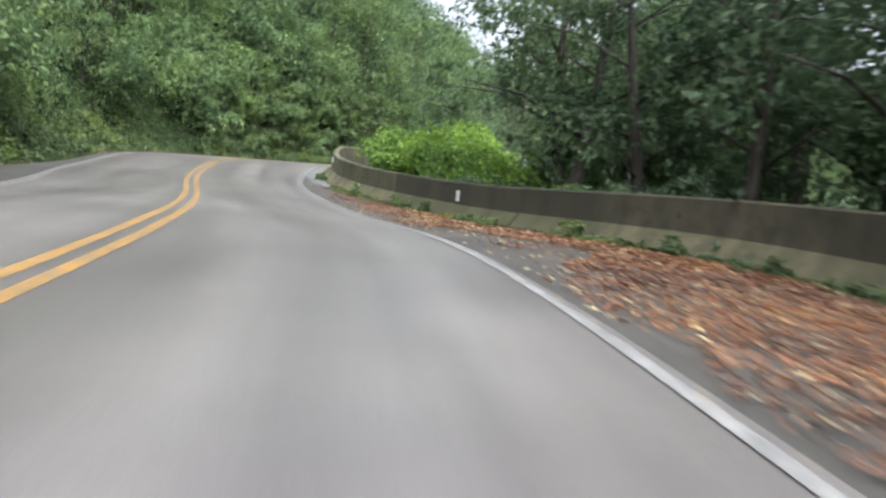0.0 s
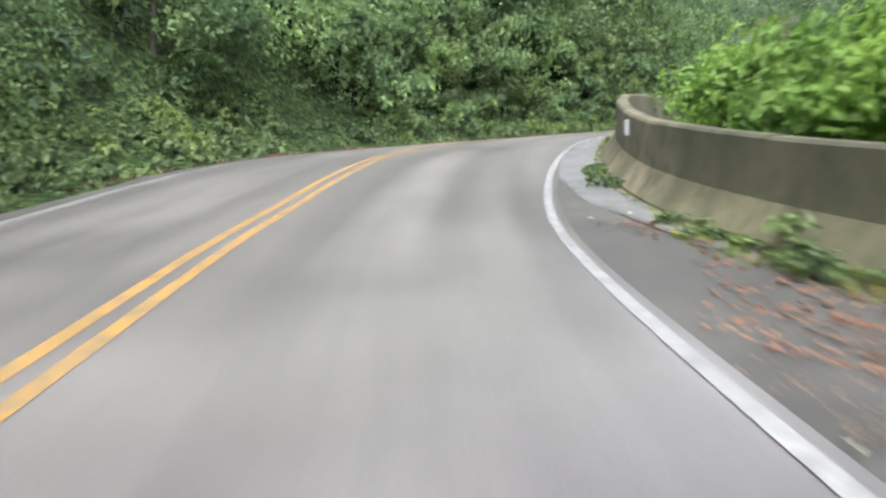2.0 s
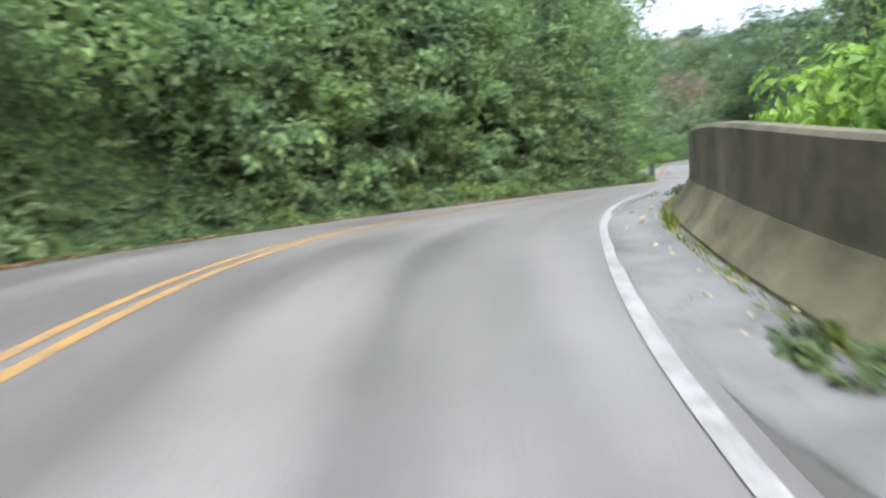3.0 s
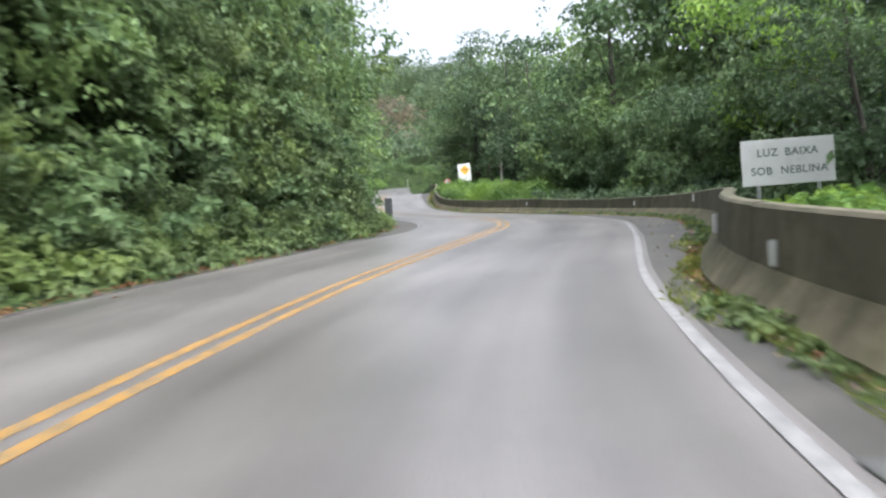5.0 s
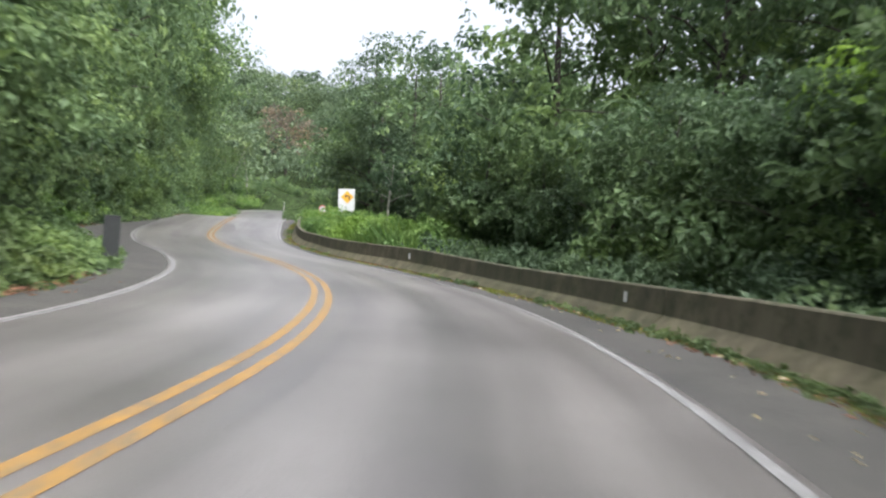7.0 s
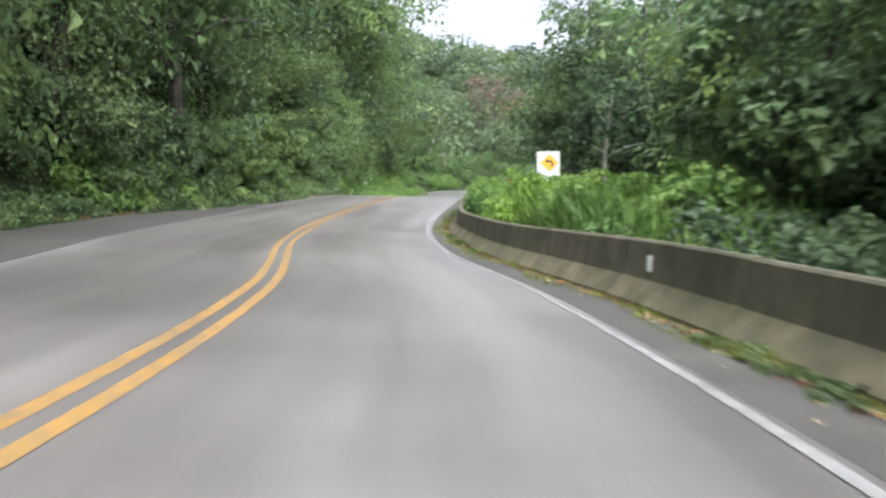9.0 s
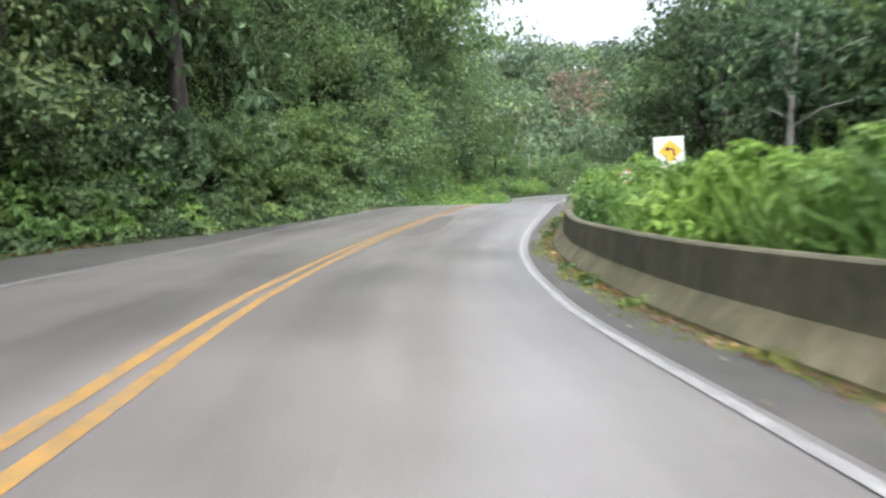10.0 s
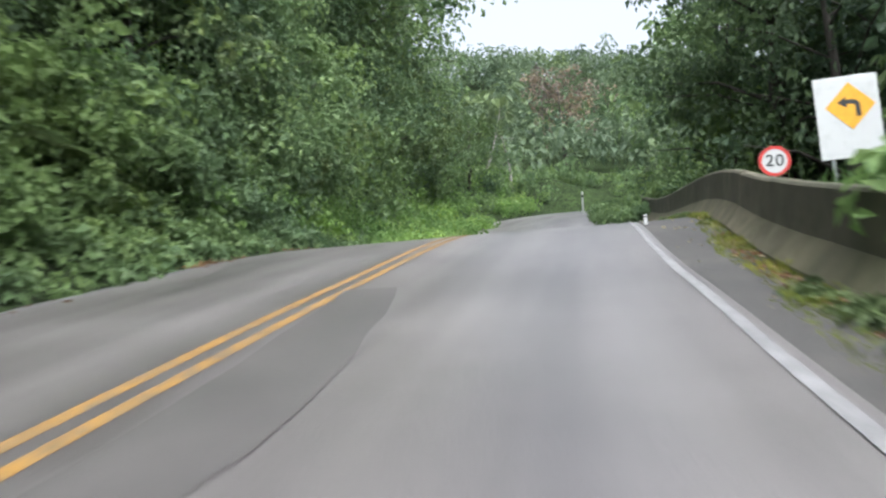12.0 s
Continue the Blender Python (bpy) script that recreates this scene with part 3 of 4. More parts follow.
    v, f = clumps(rng, q, rr, np.clip((rr / 0.3) ** 2 * 6, 12, 60).astype(int), np.full(len(q), 0.3), lift=0.7)
    stuff("far_slope_shrubs", v, f, LEAF_HILL, "green shrubs over the far low slope", "undergrowth")
    # brighter scrub past the left-hand bend
    p, deep = bank_spots(rng, 260, (13.7, 19.5), 0.4, 6.0)
    r = rng.uniform(0.45, 1.0, len(p))
    p[:, 2] += r * 0.5
    near_p, _ = bank_spots(rng, 90, (14.9, 17.4), -2.0, 0.6)
    near_r = rng.uniform(0.35, 0.7, len(near_p))
    near_p[:, 2] = np.maximum(near_p[:, 2], land(near_p[:, 0], near_p[:, 1])) + near_r * 0.45
    p, r = np.concatenate([p, near_p]), np.concatenate([r, near_r])
    v, f = clumps(rng, p, r, (40 + 50 * r).astype(int), np.full(len(p), 0.2))
    stuff("bright_bank_scrub", v, f, LEAF_GRASS, "bright green scrub on the low bank past the bend", "undergrowth")


build_bank_growth()


# ---- trees ----
def tree_model(name, seed, tall, spread, leaf, count, material, bark, label, first=0.35, vines=0):
    """A tree: tapered trunk with limbs and a crown of leaves in uneven clumps."""
    rng = np.random.RandomState(seed)
    thing = tagged(new(name), label, "tree", group="roadside trees")
    bm = bmesh.new()
    lean = rng.uniform(-0.08, 0.08, 2) * tall
    pts = [Vector((lean[0] * t ** 1.6 + 0.12 * math.sin(5 * t + seed), lean[1] * t ** 1.6 + 0.1 * math.cos(4 * t), tall * 0.9 * t - 0.6)) for t in np.linspace(0, 1, 9)]
    base = 0.014 * tall + 0.03
    rod(bm, pts, [base * (1.25 - 1.05 * t) for t in np.linspace(0, 1, 9)], 8)
    ends = []
    for k in range(11):
        t = first + (1 - first) * (k + rng.uniform(0, 0.8)) / 11
        i = min(int(t * 8), 7)
        p = pts[i].lerp(pts[i + 1], t * 8 - i)
        a = k * 2.4 + rng.uniform(-0.5, 0.5)
        reach = spread * (0.45 + 0.6 * math.sin(math.pi * min(1, 0.2 + (t - first) / (1.05 - first) * 0.85))) * rng.uniform(0.7, 1.15)
        q = p + Vector((math.cos(a) * reach, math.sin(a) * reach, reach * rng.uniform(0.15, 0.6)))
        mid = p.lerp(q, 0.5) + Vector((0, 0, reach * 0.1))
        rod(bm, [p, mid, q], [base * 0.42 * (1.15 - t), base * 0.28 * (1.15 - t), 0.012], 5)
        ends += [q, mid.lerp(q, 0.4)]
    ends.append(pts[-1] + Vector((0, 0, 0.3)))
    part("trunk", bm, bark, thing)
    if count:
        cen = np.array([np.array(e) + rng.normal(size=3) * spread * [0.2, 0.2, 0.12] for e in ends for _ in range(2)])
        rad = spread * rng.uniform(0.16, 0.42, len(cen))
        per = np.maximum((count * rad ** 2 / (rad ** 2).sum()).astype(int), 5)
        v, f = clumps(rng, cen, rad, per, np.full(len(cen), leaf), droop=0.6, squash=0.55, lift=0.75)
        if vines:
            at = cen[rng.randint(0, len(cen), vines)]
            n = vines * 30
            k = np.repeat(np.arange(vines), 30)
            ln = rng.uniform(0.25, 0.6, vines) * tall
            q = at[k] + rng.normal(size=(n, 3)) * 0.14
            q[:, 2] = np.maximum(q[:, 2] - rng.uniform(0, 1, n) * ln[k], 0.3)
            s = leaf * rng.uniform(0.5, 0.9, n)
            v2, f2 = leaves(q, unit(rng.normal(size=(n, 3)) * 0.7 + [0, 0, -1.0]), unit(rng.normal(size=(n, 3)) + [0, 0, 0.3]), s, s * 0.5)
            f = np.concatenate([f, f2 + len(v)])
            v = np.concatenate([v, v2])
        ob = new("crown", mesh_of("crown", v, f, material))
        ob.parent = thing
    return thing


def place(model, spots, rng, grow=(0.85, 1.2)):
    """Stands copies of a few models at spots (x, y, scale); the models themselves take the first ones."""
    for k, (x, y, s) in enumerate(spots):
        src = model[k % len(model)]
        z = float(land([x], [y])[0])
        s = s * rng.uniform(*grow)
        m = pose(x, y, z - 0.05, rng.uniform(-4, 4), rng.uniform(-4, 4), rng.uniform(0, 360)) @ Matrix.Diagonal((s, s, s * rng.uniform(0.9, 1.1), 1))
        ob = src if k < len(model) else copy_thing(src, Matrix.Identity(4))
        ob.matrix_basis = m


def off_road(u, off):
    p = on_road([u], off)[0]
    return float(p[0]), float(p[1])


rng = np.random.RandomState(11)
BANK_TREES = [tree_model("bank_tree", 20 + k, 7.0, 2.8, 0.24, 1400, LEAF_TREE, BARK, "vine-hung dark green tree on the steep bank", 0.1, 16) for k in range(3)]
# Same bank trees with lightened leaves: the brighter hillside light painted in.
LIT_TREES = [tree_model("bank_tree", 23 + k, 7.0, 2.8, 0.24, 1400, LEAF_HILL, BARK, "vine-hung tree on the steep bank, green lightened as if lit", 0.1, 16) for k in range(2)]
spots = []
for u in np.arange(-1.4, 18.5, 0.46):
    b = float(spline(BANK_OFF, u)[0])
    spots.append((*off_road(u + rng.uniform(-0.2, 0.2), -(b + rng.uniform(2.8, 5.0))), rng.uniform(0.6, 0.95)))
    if len(spots) % 3 == 1:
        spots.append((*off_road(u + rng.uniform(-0.2, 0.2), -(b + rng.uniform(6.5, 10))), rng.uniform(0.95, 1.3)))
place(BANK_TREES, [q for q in spots if q[1] > 48], rng)
place(LIT_TREES, [q for q in spots if q[1] <= 48], rng)
TALL_TREES = [tree_model("tall_bank_tree", 30, 12.0, 4.2, 0.31, 2000, LEAF_TREE, BARK, "tall green tree rising over the steep bank", 0.2, 18)]
# Lightened leaves here stand for light and mist on the hillside.
TALL_LIT = [tree_model("tall_bank_tree", 31 + k, 12.0, 4.2, 0.31, 2000, LEAF_HILL, BARK, "tall tree rising over the steep bank, green lightened for light and mist", 0.2, 18) for k in range(2)]
spots = []
for u in np.arange(4.5, 9.0, 0.55):
    spots.append((*off_road(u, -(float(spline(BANK_OFF, u)[0]) + rng.uniform(7, 12))), rng.uniform(0.9, 1.15)))
spots += [(*off_road(6.9, -8.6), 0.95), (*off_road(7.5, -8.8), 1.0)]
for u in np.arange(9.4, 12.4, 0.5):
    spots.append((*off_road(u, -(float(spline(BANK_OFF, u)[0]) + rng.uniform(6, 10))), rng.uniform(0.95, 1.2)))
for u in (10.2, 10.8, 11.4, 12.0, 12.6):
    spots.append((*off_road(u, -(float(spline(BANK_OFF, u)[0]) + 2.9)), 1.3))
for u in np.arange(12.6, 18.4, 0.5):
    spots.append((*off_road(u, -(float(spline(BANK_OFF, u)[0]) + rng.uniform(4.5, 8))), rng.uniform(0.95, 1.3)))
for u in np.arange(15.6, 17.3, 0.4):
    spots.append((*off_road(u, -(float(spline(BANK_OFF, u)[0]) + rng.uniform(3.5, 6))), rng.uniform(1.15, 1.4)))
place(TALL_TREES, [q for q in spots if 84 < q[1] < 104], rng)
place(TALL_LIT, [q for q in spots if not 84 < q[1] < 104], rng)

WOOD_TREES = [tree_model("forest_tree", 40 + k, 11.0, 3.9, 0.31, 1700, LEAF_DARK, BARK, "tall dark forest tree beyond the concrete wall", 0.12, 14) for k in range(5)]
spots = []
NEAR_TREES = [tree_model("slender_forest_tree", 56 + k, 11.0, 3.6, 0.21, 2700, LEAF_DARK, BARK, "slender dark forest tree close beyond the wall", 0.2, 16) for k in range(2)]
close = []
for u in np.arange(-0.6, 2.9, 0.36):
    close.append((*off_road(u, rng.uniform(10, 12.5)), rng.uniform(0.8, 1.1)))
    if len(close) % 2:
        close.append((*off_road(u, rng.uniform(14, 22)), rng.uniform(0.9, 1.3)))
place(NEAR_TREES, close, rng)
for u in np.arange(7.5, 10.7, 0.42):
    w = float(spline(WALL_OFF, u)[0])
    spots.append((*off_road(u, w + rng.uniform(4.0, 6)), rng.uniform(0.5, 0.8)))
for u in np.arange(6.6, 11.4, 0.4):
    w = float(spline(WALL_OFF, u)[0])
    spots.append((*off_road(u, w + rng.uniform(8.5, 15)), rng.uniform(1.0, 1.5) if u < 9.6 else rng.uniform(0.65, 0.85)))
high = [(*off_road(u, off), s) for u, off, s in ((7.7, 18, 0.75), (8.3, 16, 0.75), (8.8, 20, 1.1), (9.1, 15.5, 0.95), (9.4, 20, 1.2), (9.6, 14.2, 1.1), (9.95, 18, 1.2), (10.1, 22, 1.3), (10.3, 18.5, 1.15), (10.7, 24, 1.2), (10.45, 13.6, 1.1))]
high += [(12.0, 36.0, 0.75), (13.5, 41.0, 0.8), (15.5, 33.0, 0.75)]
place([tree_model("high_forest_tree", 60 + k, 17.0, 5.0, 0.39, 3600, LEAF_TREE, BARK, "high dense forest tree hung with creepers beyond the wall", 0.15, 20) for k in range(2)], high, rng, (0.95, 1.05))
for u, off, s in ((15.3, 14.5, 1.35), (15.9, 12.5, 1.4), (16.5, 15.5, 1.45), (16.9, 11.5, 1.35), (17.4, 14.0, 1.5), (17.9, 10.5, 1.3), (18.3, 13.5, 1.45), (18.8, 9.0, 1.15), (19.4, 8.5, 1.2)):
    spots.append((*off_road(u, off), s))
for u in np.arange(12.6, 17.0, 0.55):
    w = float(spline(WALL_OFF, u)[0])
    spots.append((*off_road(u, w + rng.uniform(12, 17)), rng.uniform(1.0, 1.3)))
for u in np.arange(11.8, 19.5, 0.5):
    w = float(spline(WALL_OFF, u)[0])
    spots.append((*off_road(u, w + rng.uniform(10.5, 13)), rng.uniform(0.6, 0.85)))
    spots.append((*off_road(u, w + rng.uniform(14, 22)), rng.uniform(0.9, 1.3)))
spots = [q for q in spots if not (21 < q[0] < 31 and 99 < q[1] < 112)]
EDGE_TREES = [tree_model("forest_edge_tree", 46 + k, 10.5, 3.8, 0.4, 1400, LEAF_HILL, BARK, "creeper-hung tree at the forest edge, green lightened as if sky-lit", 0.15, 16) for k in range(3)]
# Lighter leaves paint sky-lit crowns, dark ones the shaded hollow by the signs.
edge = [q for k, q in enumerate(spots) if not (q[0] > 22 and 100 < q[1] < 124) and q[1] > 70 and k % 9 != 0 or 45 < q[1] < 100 and q[2] > 1.15 and k % 4]
place(EDGE_TREES, edge, rng)
place(WOOD_TREES, [q for q in spots if q not in edge], rng)

big = tree_model("great_tree", 66, 19.0, 5.6, 0.34, 5600, LEAF_DARK, BARK, "great domed forest tree beyond the bend", 0.18, 10)
for k, (x, y, grow) in enumerate(((35.0, 123.5, 1.0), (39.5, 121.0, 0.9), (43.5, 118.5, 0.86), (47.5, 116.0, 0.85))):
    ob = copy_thing(big, Matrix.Identity(4)) if k else big
    ob.matrix_basis = pose(x, y, float(land([x], [y])[0]), 0, 0, k * 97) @ Matrix.Scale(grow, 4)
over = tree_model("overhanging_tree", 67, 8.0, 3.3, 0.2, 2600, LEAF_BRIGHT, BARK, "light yellow-green tree at the forest's edge beyond the warning board", 0.45)
over.matrix_basis = pose(20.6, 54.6, float(land([20.6], [54.6])[0]), 4, -8, 40)
lean = tree_model("leaning_forest_tree", 69, 12.0, 2.6, 0.2, 1500, LEAF_DARK, BARK, "dark forest tree leaning steeply beyond the wall", 0.5, 8)
lean.matrix_basis = pose(11.2, 6.0, float(land([11.2], [6.0])[0]), 0, 30, 0)
pale = tree_model("pale_tree", 71, 6.0, 1.4, 0.22, 420, LEAF_TREE, PALE_BARK, "thin pale-barked tree with sparse leaves", 0.55)
pale.matrix_basis = pose(23.8, 89.8, float(land([23.8], [89.8])[0]), 0, 3, 0)
rust = tree_model("rusty_tree", 72, 13.0, 5.0, 0.5, 1500, LEAF_RUST, BARK, "far tree with dry reddish-brown foliage", 0.3)
rust.matrix_basis = pose(41.5, 187.0, float(land([41.5], [187.0])[0]))
for k, (x, y, lean) in enumerate(((25.0, 149.0, 14), (27.6, 152.0, -7))):
    t = tree_model("leaning_pale_tree", 80 + k, 7.6 - 1.5 * k, 1.4, 0.26, 200, LEAF_FAR, PALE_BARK, "leaning pale trunk on the far wooded slope", 0.8)
    t.matrix_basis = pose(x, y, float(land([x], [y])[0]), 0, lean, 0)


# ---- shrubs and tall grass behind the wall ----
def build_behind_wall():
    rng = np.random.RandomState(8)
    for name, us, lo, hi, n, rad, leaf, mat, label in (
        ("bright_shrubs", (2.5, 6.2), 2.3, 6.0, 145, (0.45, 1.2), 0.19, LEAF_BRIGHT, "bright yellow-green shrubs rising behind the concrete wall"),
        ("broadleaf_shrubs", (4.9, 6.3), 0.9, 2.6, 34, (0.4, 0.75), 0.18, LEAF_BRIGHT, "bright broad-leaved shrubs leaning on the back of the wall"),
        ("wall_scrub", (7.7, 10.4), 1.1, 4.5, 110, (0.35, 0.7), 0.15, LEAF_DARK, "dark green scrub behind the concrete wall"),
        ("board_weeds", (6.1, 7.3), 1.1, 2.4, 26, (0.2, 0.4), 0.13, LEAF_BRIGHT, "bright low weeds below the warning board"),
        ("bend_shrubs", (15.9, 17.4), -2.0, 0.6, 60, (0.3, 0.6), 0.15, LEAF_HILL, "dark green shrubs crowding the verge past the crest"),
        ("far_verge_shrubs", (16.0, 20.5), 0.6, 7.0, 100, (0.5, 1.1), 0.26, LEAF_HILL, "green shrubs along the far verge"),
        ("wall_scrub", (-2.0, 2.5), 1.2, 7.0, 130, (0.35, 0.8), 0.16, LEAF_DARK, "dark green scrub behind the concrete wall"),
        ("bright_weeds", (10.3, 12.9), 1.5, 6.5, 175, (0.5, 0.95), 0.2, LEAF_GRASS, "bright green leafy weeds behind the concrete wall"),
    ):
        u = rng.uniform(*us, n)
        p = on_road(u, spline(WALL_OFF, u) + rng.uniform(lo, hi, n))
        r = rng.uniform(*rad, n)
        p[:, 2] = land(p[:, 0], p[:, 1]) + r * 0.75
        if mat == LEAF_BRIGHT:  # the growth stays low under the warning board
            p[:, 2] = np.minimum(p[:, 2], np.interp(u, [4.6, 5.4], [20.0, 7.2]) - 1.2 * r)
        q, rr, k = bushes(rng, p, r, 6)
        v, f = clumps(rng, q, rr, np.clip((rr / leaf) ** 2 * 6, 14, 90).astype(int), np.full(len(q), leaf), lift=0.6)
        stuff(name, v, f, mat, label, "shrubs")
    n = 60
    u = rng.uniform(10.4, 11.7, n)
    p = on_road(u, spline(WALL_OFF, u) + rng.uniform(1.4, 4.0, n))
    p[:, 2] = land(p[:, 0], p[:, 1]) + rng.uniform(0.9, 1.7, n)
    v, f = clumps(rng, p, rng.uniform(0.22, 0.42, n), np.full(n, 46), np.full(n, 0.16), lift=0.8)
    stuff("leafy_weeds", v, f, LEAF_GRASS, "broad-leaved weeds standing among the tall grass", "weeds")
    n = 80
    u = rng.uniform(12.0, 13.06, n)
    p = on_road(u, spline(WALL_OFF, u) + rng.uniform(0.75, 1.6, n))
    p[:, 2] = land(p[:, 0], p[:, 1]) + rng.uniform(0.2, 1.0, n) * np.interp(u, [12.0, 12.4, 12.6, 12.9, 13.06], [1.1, 1.1, 1.35, 1.3, 0.6])
    v, f = clumps(rng, p, rng.uniform(0.22, 0.42, n), np.full(n, 60), np.full(n, 0.17), lift=0.8)
    stuff("high_weeds", v, f, LEAF_GRASS, "high leafy weeds leaning on the back of the wall", "weeds")
    n = 13000
    u = rng.uniform(10.0, 13.6, n)
    p = on_road(u, spline(WALL_OFF, u) + rng.uniform(1.15, 6.5, n))
    p[:, 2] = land(p[:, 0], p[:, 1]) + rng.uniform(0, 0.55, n)
    grow = np.interp(u, [10.0, 10.6, 11.4, 11.9, 12.4, 13.4], [0.5, 1.5, 1.45, 0.9, 0.6, 0.5])
    p[:, 2] += rng.uniform(0, 0.5, n) * (grow - 0.7)
    ln = rng.uniform(0.35, 0.85, n) * grow
    v, f = leaves(p, unit(rng.normal(size=(n, 3)) * 0.42 + [0, 0, 1]), unit(rng.normal(size=(n, 3))), ln, np.minimum(ln * 0.09, 0.08))
    stuff("tall_grass", v, f, LEAF_GRASS, "tall bright green grass behind the concrete wall", "grass")
    # weeds, moss tufts and grass along the foot of the wall
    n = 1900
    u = rng.uniform(-1.0, 15.0, n)
    keep = wobble(u * 9, u * 0, 3.0, 21) > np.where((u > 2.9) & (u < 5.4), 0.45, 0.0)
    u = u[keep]
    n = len(u)
    p = on_road(u, spline(WALL_OFF, u) + 0.05 - np.abs(rng.normal(size=n)) * 0.16)
    p[:, 2] += 0.03
    r = rng.uniform(0.03, 0.13, n) * (1 + 0.5 * wobble(u * 9, u * 0, 1.2, 22))
    v, f = clumps(rng, p, r, np.full(n, 22), rng.uniform(0.05, 0.11, n), lift=1.2, fill=1)
    spots = ((2.64, 0.0, 0.24), (2.58, 0.06, 0.18), (2.24, 0.0, 0.2), (2.12, 0.0, 0.17), (1.8, 0.0, 0.21), (1.86, 0.0, 0.17), (1.74, 0.05, 0.14), (2.32, 0.0, 0.18), (1.44, 0.0, 0.22), (1.16, 0.0, 0.2), (0.95, 0.0, 0.19), (12.2, 0.0, 0.12), (11.4, 0.0, 0.12), (11.15, 0.02, 0.13), (10.9, 0.0, 0.11))
    tall = np.array([on_road([a], float(spline(WALL_OFF, a)[0]) - 0.12 - b)[0] + [0, 0, c * 0.45] for a, b, c in spots])
    q, rr, k = bushes(rng, tall, np.array([c for _, _, c in spots]), 5)
    v3, f3 = clumps(rng, q, rr, np.full(len(q), 26), np.full(len(q), 0.1), lift=1.0, fill=2)
    f = np.concatenate([f, f3 + len(v)])
    v = np.concatenate([v, v3])
    n = 26000
    u = rng.uniform(-0.6, 15.0, n)
    wide = 0.12 + 0.2 * np.clip(0.5 + wobble(u * 9, u * 0, 2.2, 24), 0, 1)
    off = np.minimum(np.abs(rng.normal(size=n)), 1.5 + 0.3 * rng.uniform(0, 1, n)) * np.where((u > 2.9) & (u < 5.4), 0.09, wide)
    p = on_road(u, spline(WALL_OFF, u) + 0.04 - off)
    p[:, 2] += 0.012
    ln = rng.uniform(0.03, 0.12, n) * (0.7 + 0.9 * np.clip(wobble(u * 9, u * 0, 1.0, 25), 0, 1))
    w2, g = leaves(p, unit(rng.normal(size=(n, 3)) * 0.7 + [0, 0, 0.8]), unit(rng.normal(size=(n, 3))), ln, np.maximum(ln * 0.2, 0.014))
    stuff("wall_foot_grass", w2, g, LEAF_MOSS, "thin yellowish grass and moss along the foot of the wall", "grass")
    stuff("wall_foot_weeds", v, f, LEAF_LOW, "low green weeds and moss along the foot of the wall", "weeds")


build_behind_wall()


def build_understory():
    """The dark mass of young trees and lianas below the crowns beyond the wall."""
    rng = np.random.RandomState(19)
    # Leaf tone per stretch also carries haze, as lighter, and shade, as darker colour.
    for name, us, lo, hi, n, rad, up, mat, label in (
        ("forest_understory", (-2.0, 2.6), 5.0, 13.0, 170, (0.7, 1.4), (0.3, 6.0), LEAF_DARK, "dark tangled young trees and creepers beyond the wall"),
        ("forest_understory", (7.4, 10.6), 3.2, 9.0, 160, (0.7, 1.4), (0.3, 4.5), LEAF_TREE, "dark tangled young trees and creepers beyond the wall"),
        ("forest_understory", (11.4, 18.0), 9.5, 14.0, 180, (0.8, 1.6), (0.3, 8.5), LEAF_DARK, "dark tangled young trees and creepers beyond the wall"),
        ("creeper_mounds", (9.7, 11.2), 5.5, 9.5, 26, (1.1, 2.0), (2.0, 6.0), LEAF_HILL, "mounds of light green creeper over the forest edge"),
        ("creeper_mounds", (13.5, 18.0), 12.0, 19.0, 50, (1.3, 2.4), (4.0, 10.0), LEAF_TREE, "mounds of green creeper over the forest edge"),
    ):
        u = rng.uniform(*us, n)
        p = on_road(u, spline(WALL_OFF, u) + rng.uniform(lo, hi, n))
        p[:, 2] = land(p[:, 0], p[:, 1]) + rng.uniform(*up, n)
        r = rng.uniform(*rad, n)
        q, rr, k = bushes(rng, p, r, 6)
        v, f = clumps(rng, q, rr, np.clip((rr / 0.24) ** 2 * 5, 12, 60).astype(int), np.full(len(q), 0.26), lift=0.7, squash=0.7)
        stuff(name, v, f, mat, label, "undergrowth")


build_understory()


# ---- far woods ----
def build_far_woods():
    rng = np.random.RandomState(3)
    n = 620
    x, y = rng.uniform(-20, 120, n), rng.uniform(125, 320, n)
    near, off, _ = beside(x, y)
    keep = (np.abs(off) > 7) & ((y > 140) | (off > 22) | (off < -18))
    x, y = x[keep], y[keep]
    n = len(x)
    p = np.stack([x, y, land(x, y) + rng.uniform(2, 6, n)], 1)
    r = rng.uniform(2.2, 4.5, n)
    q, rr, k = bushes(rng, p, r, 4)
    v, f = clumps(rng, q, rr, np.full(len(q), 24), np.full(len(q), 0.92), lift=0.7, fill=2)
    stuff("far_woods", v, f, LEAF_FAR, "wooded hills closing the valley beyond the bend", "woods")


build_far_woods()


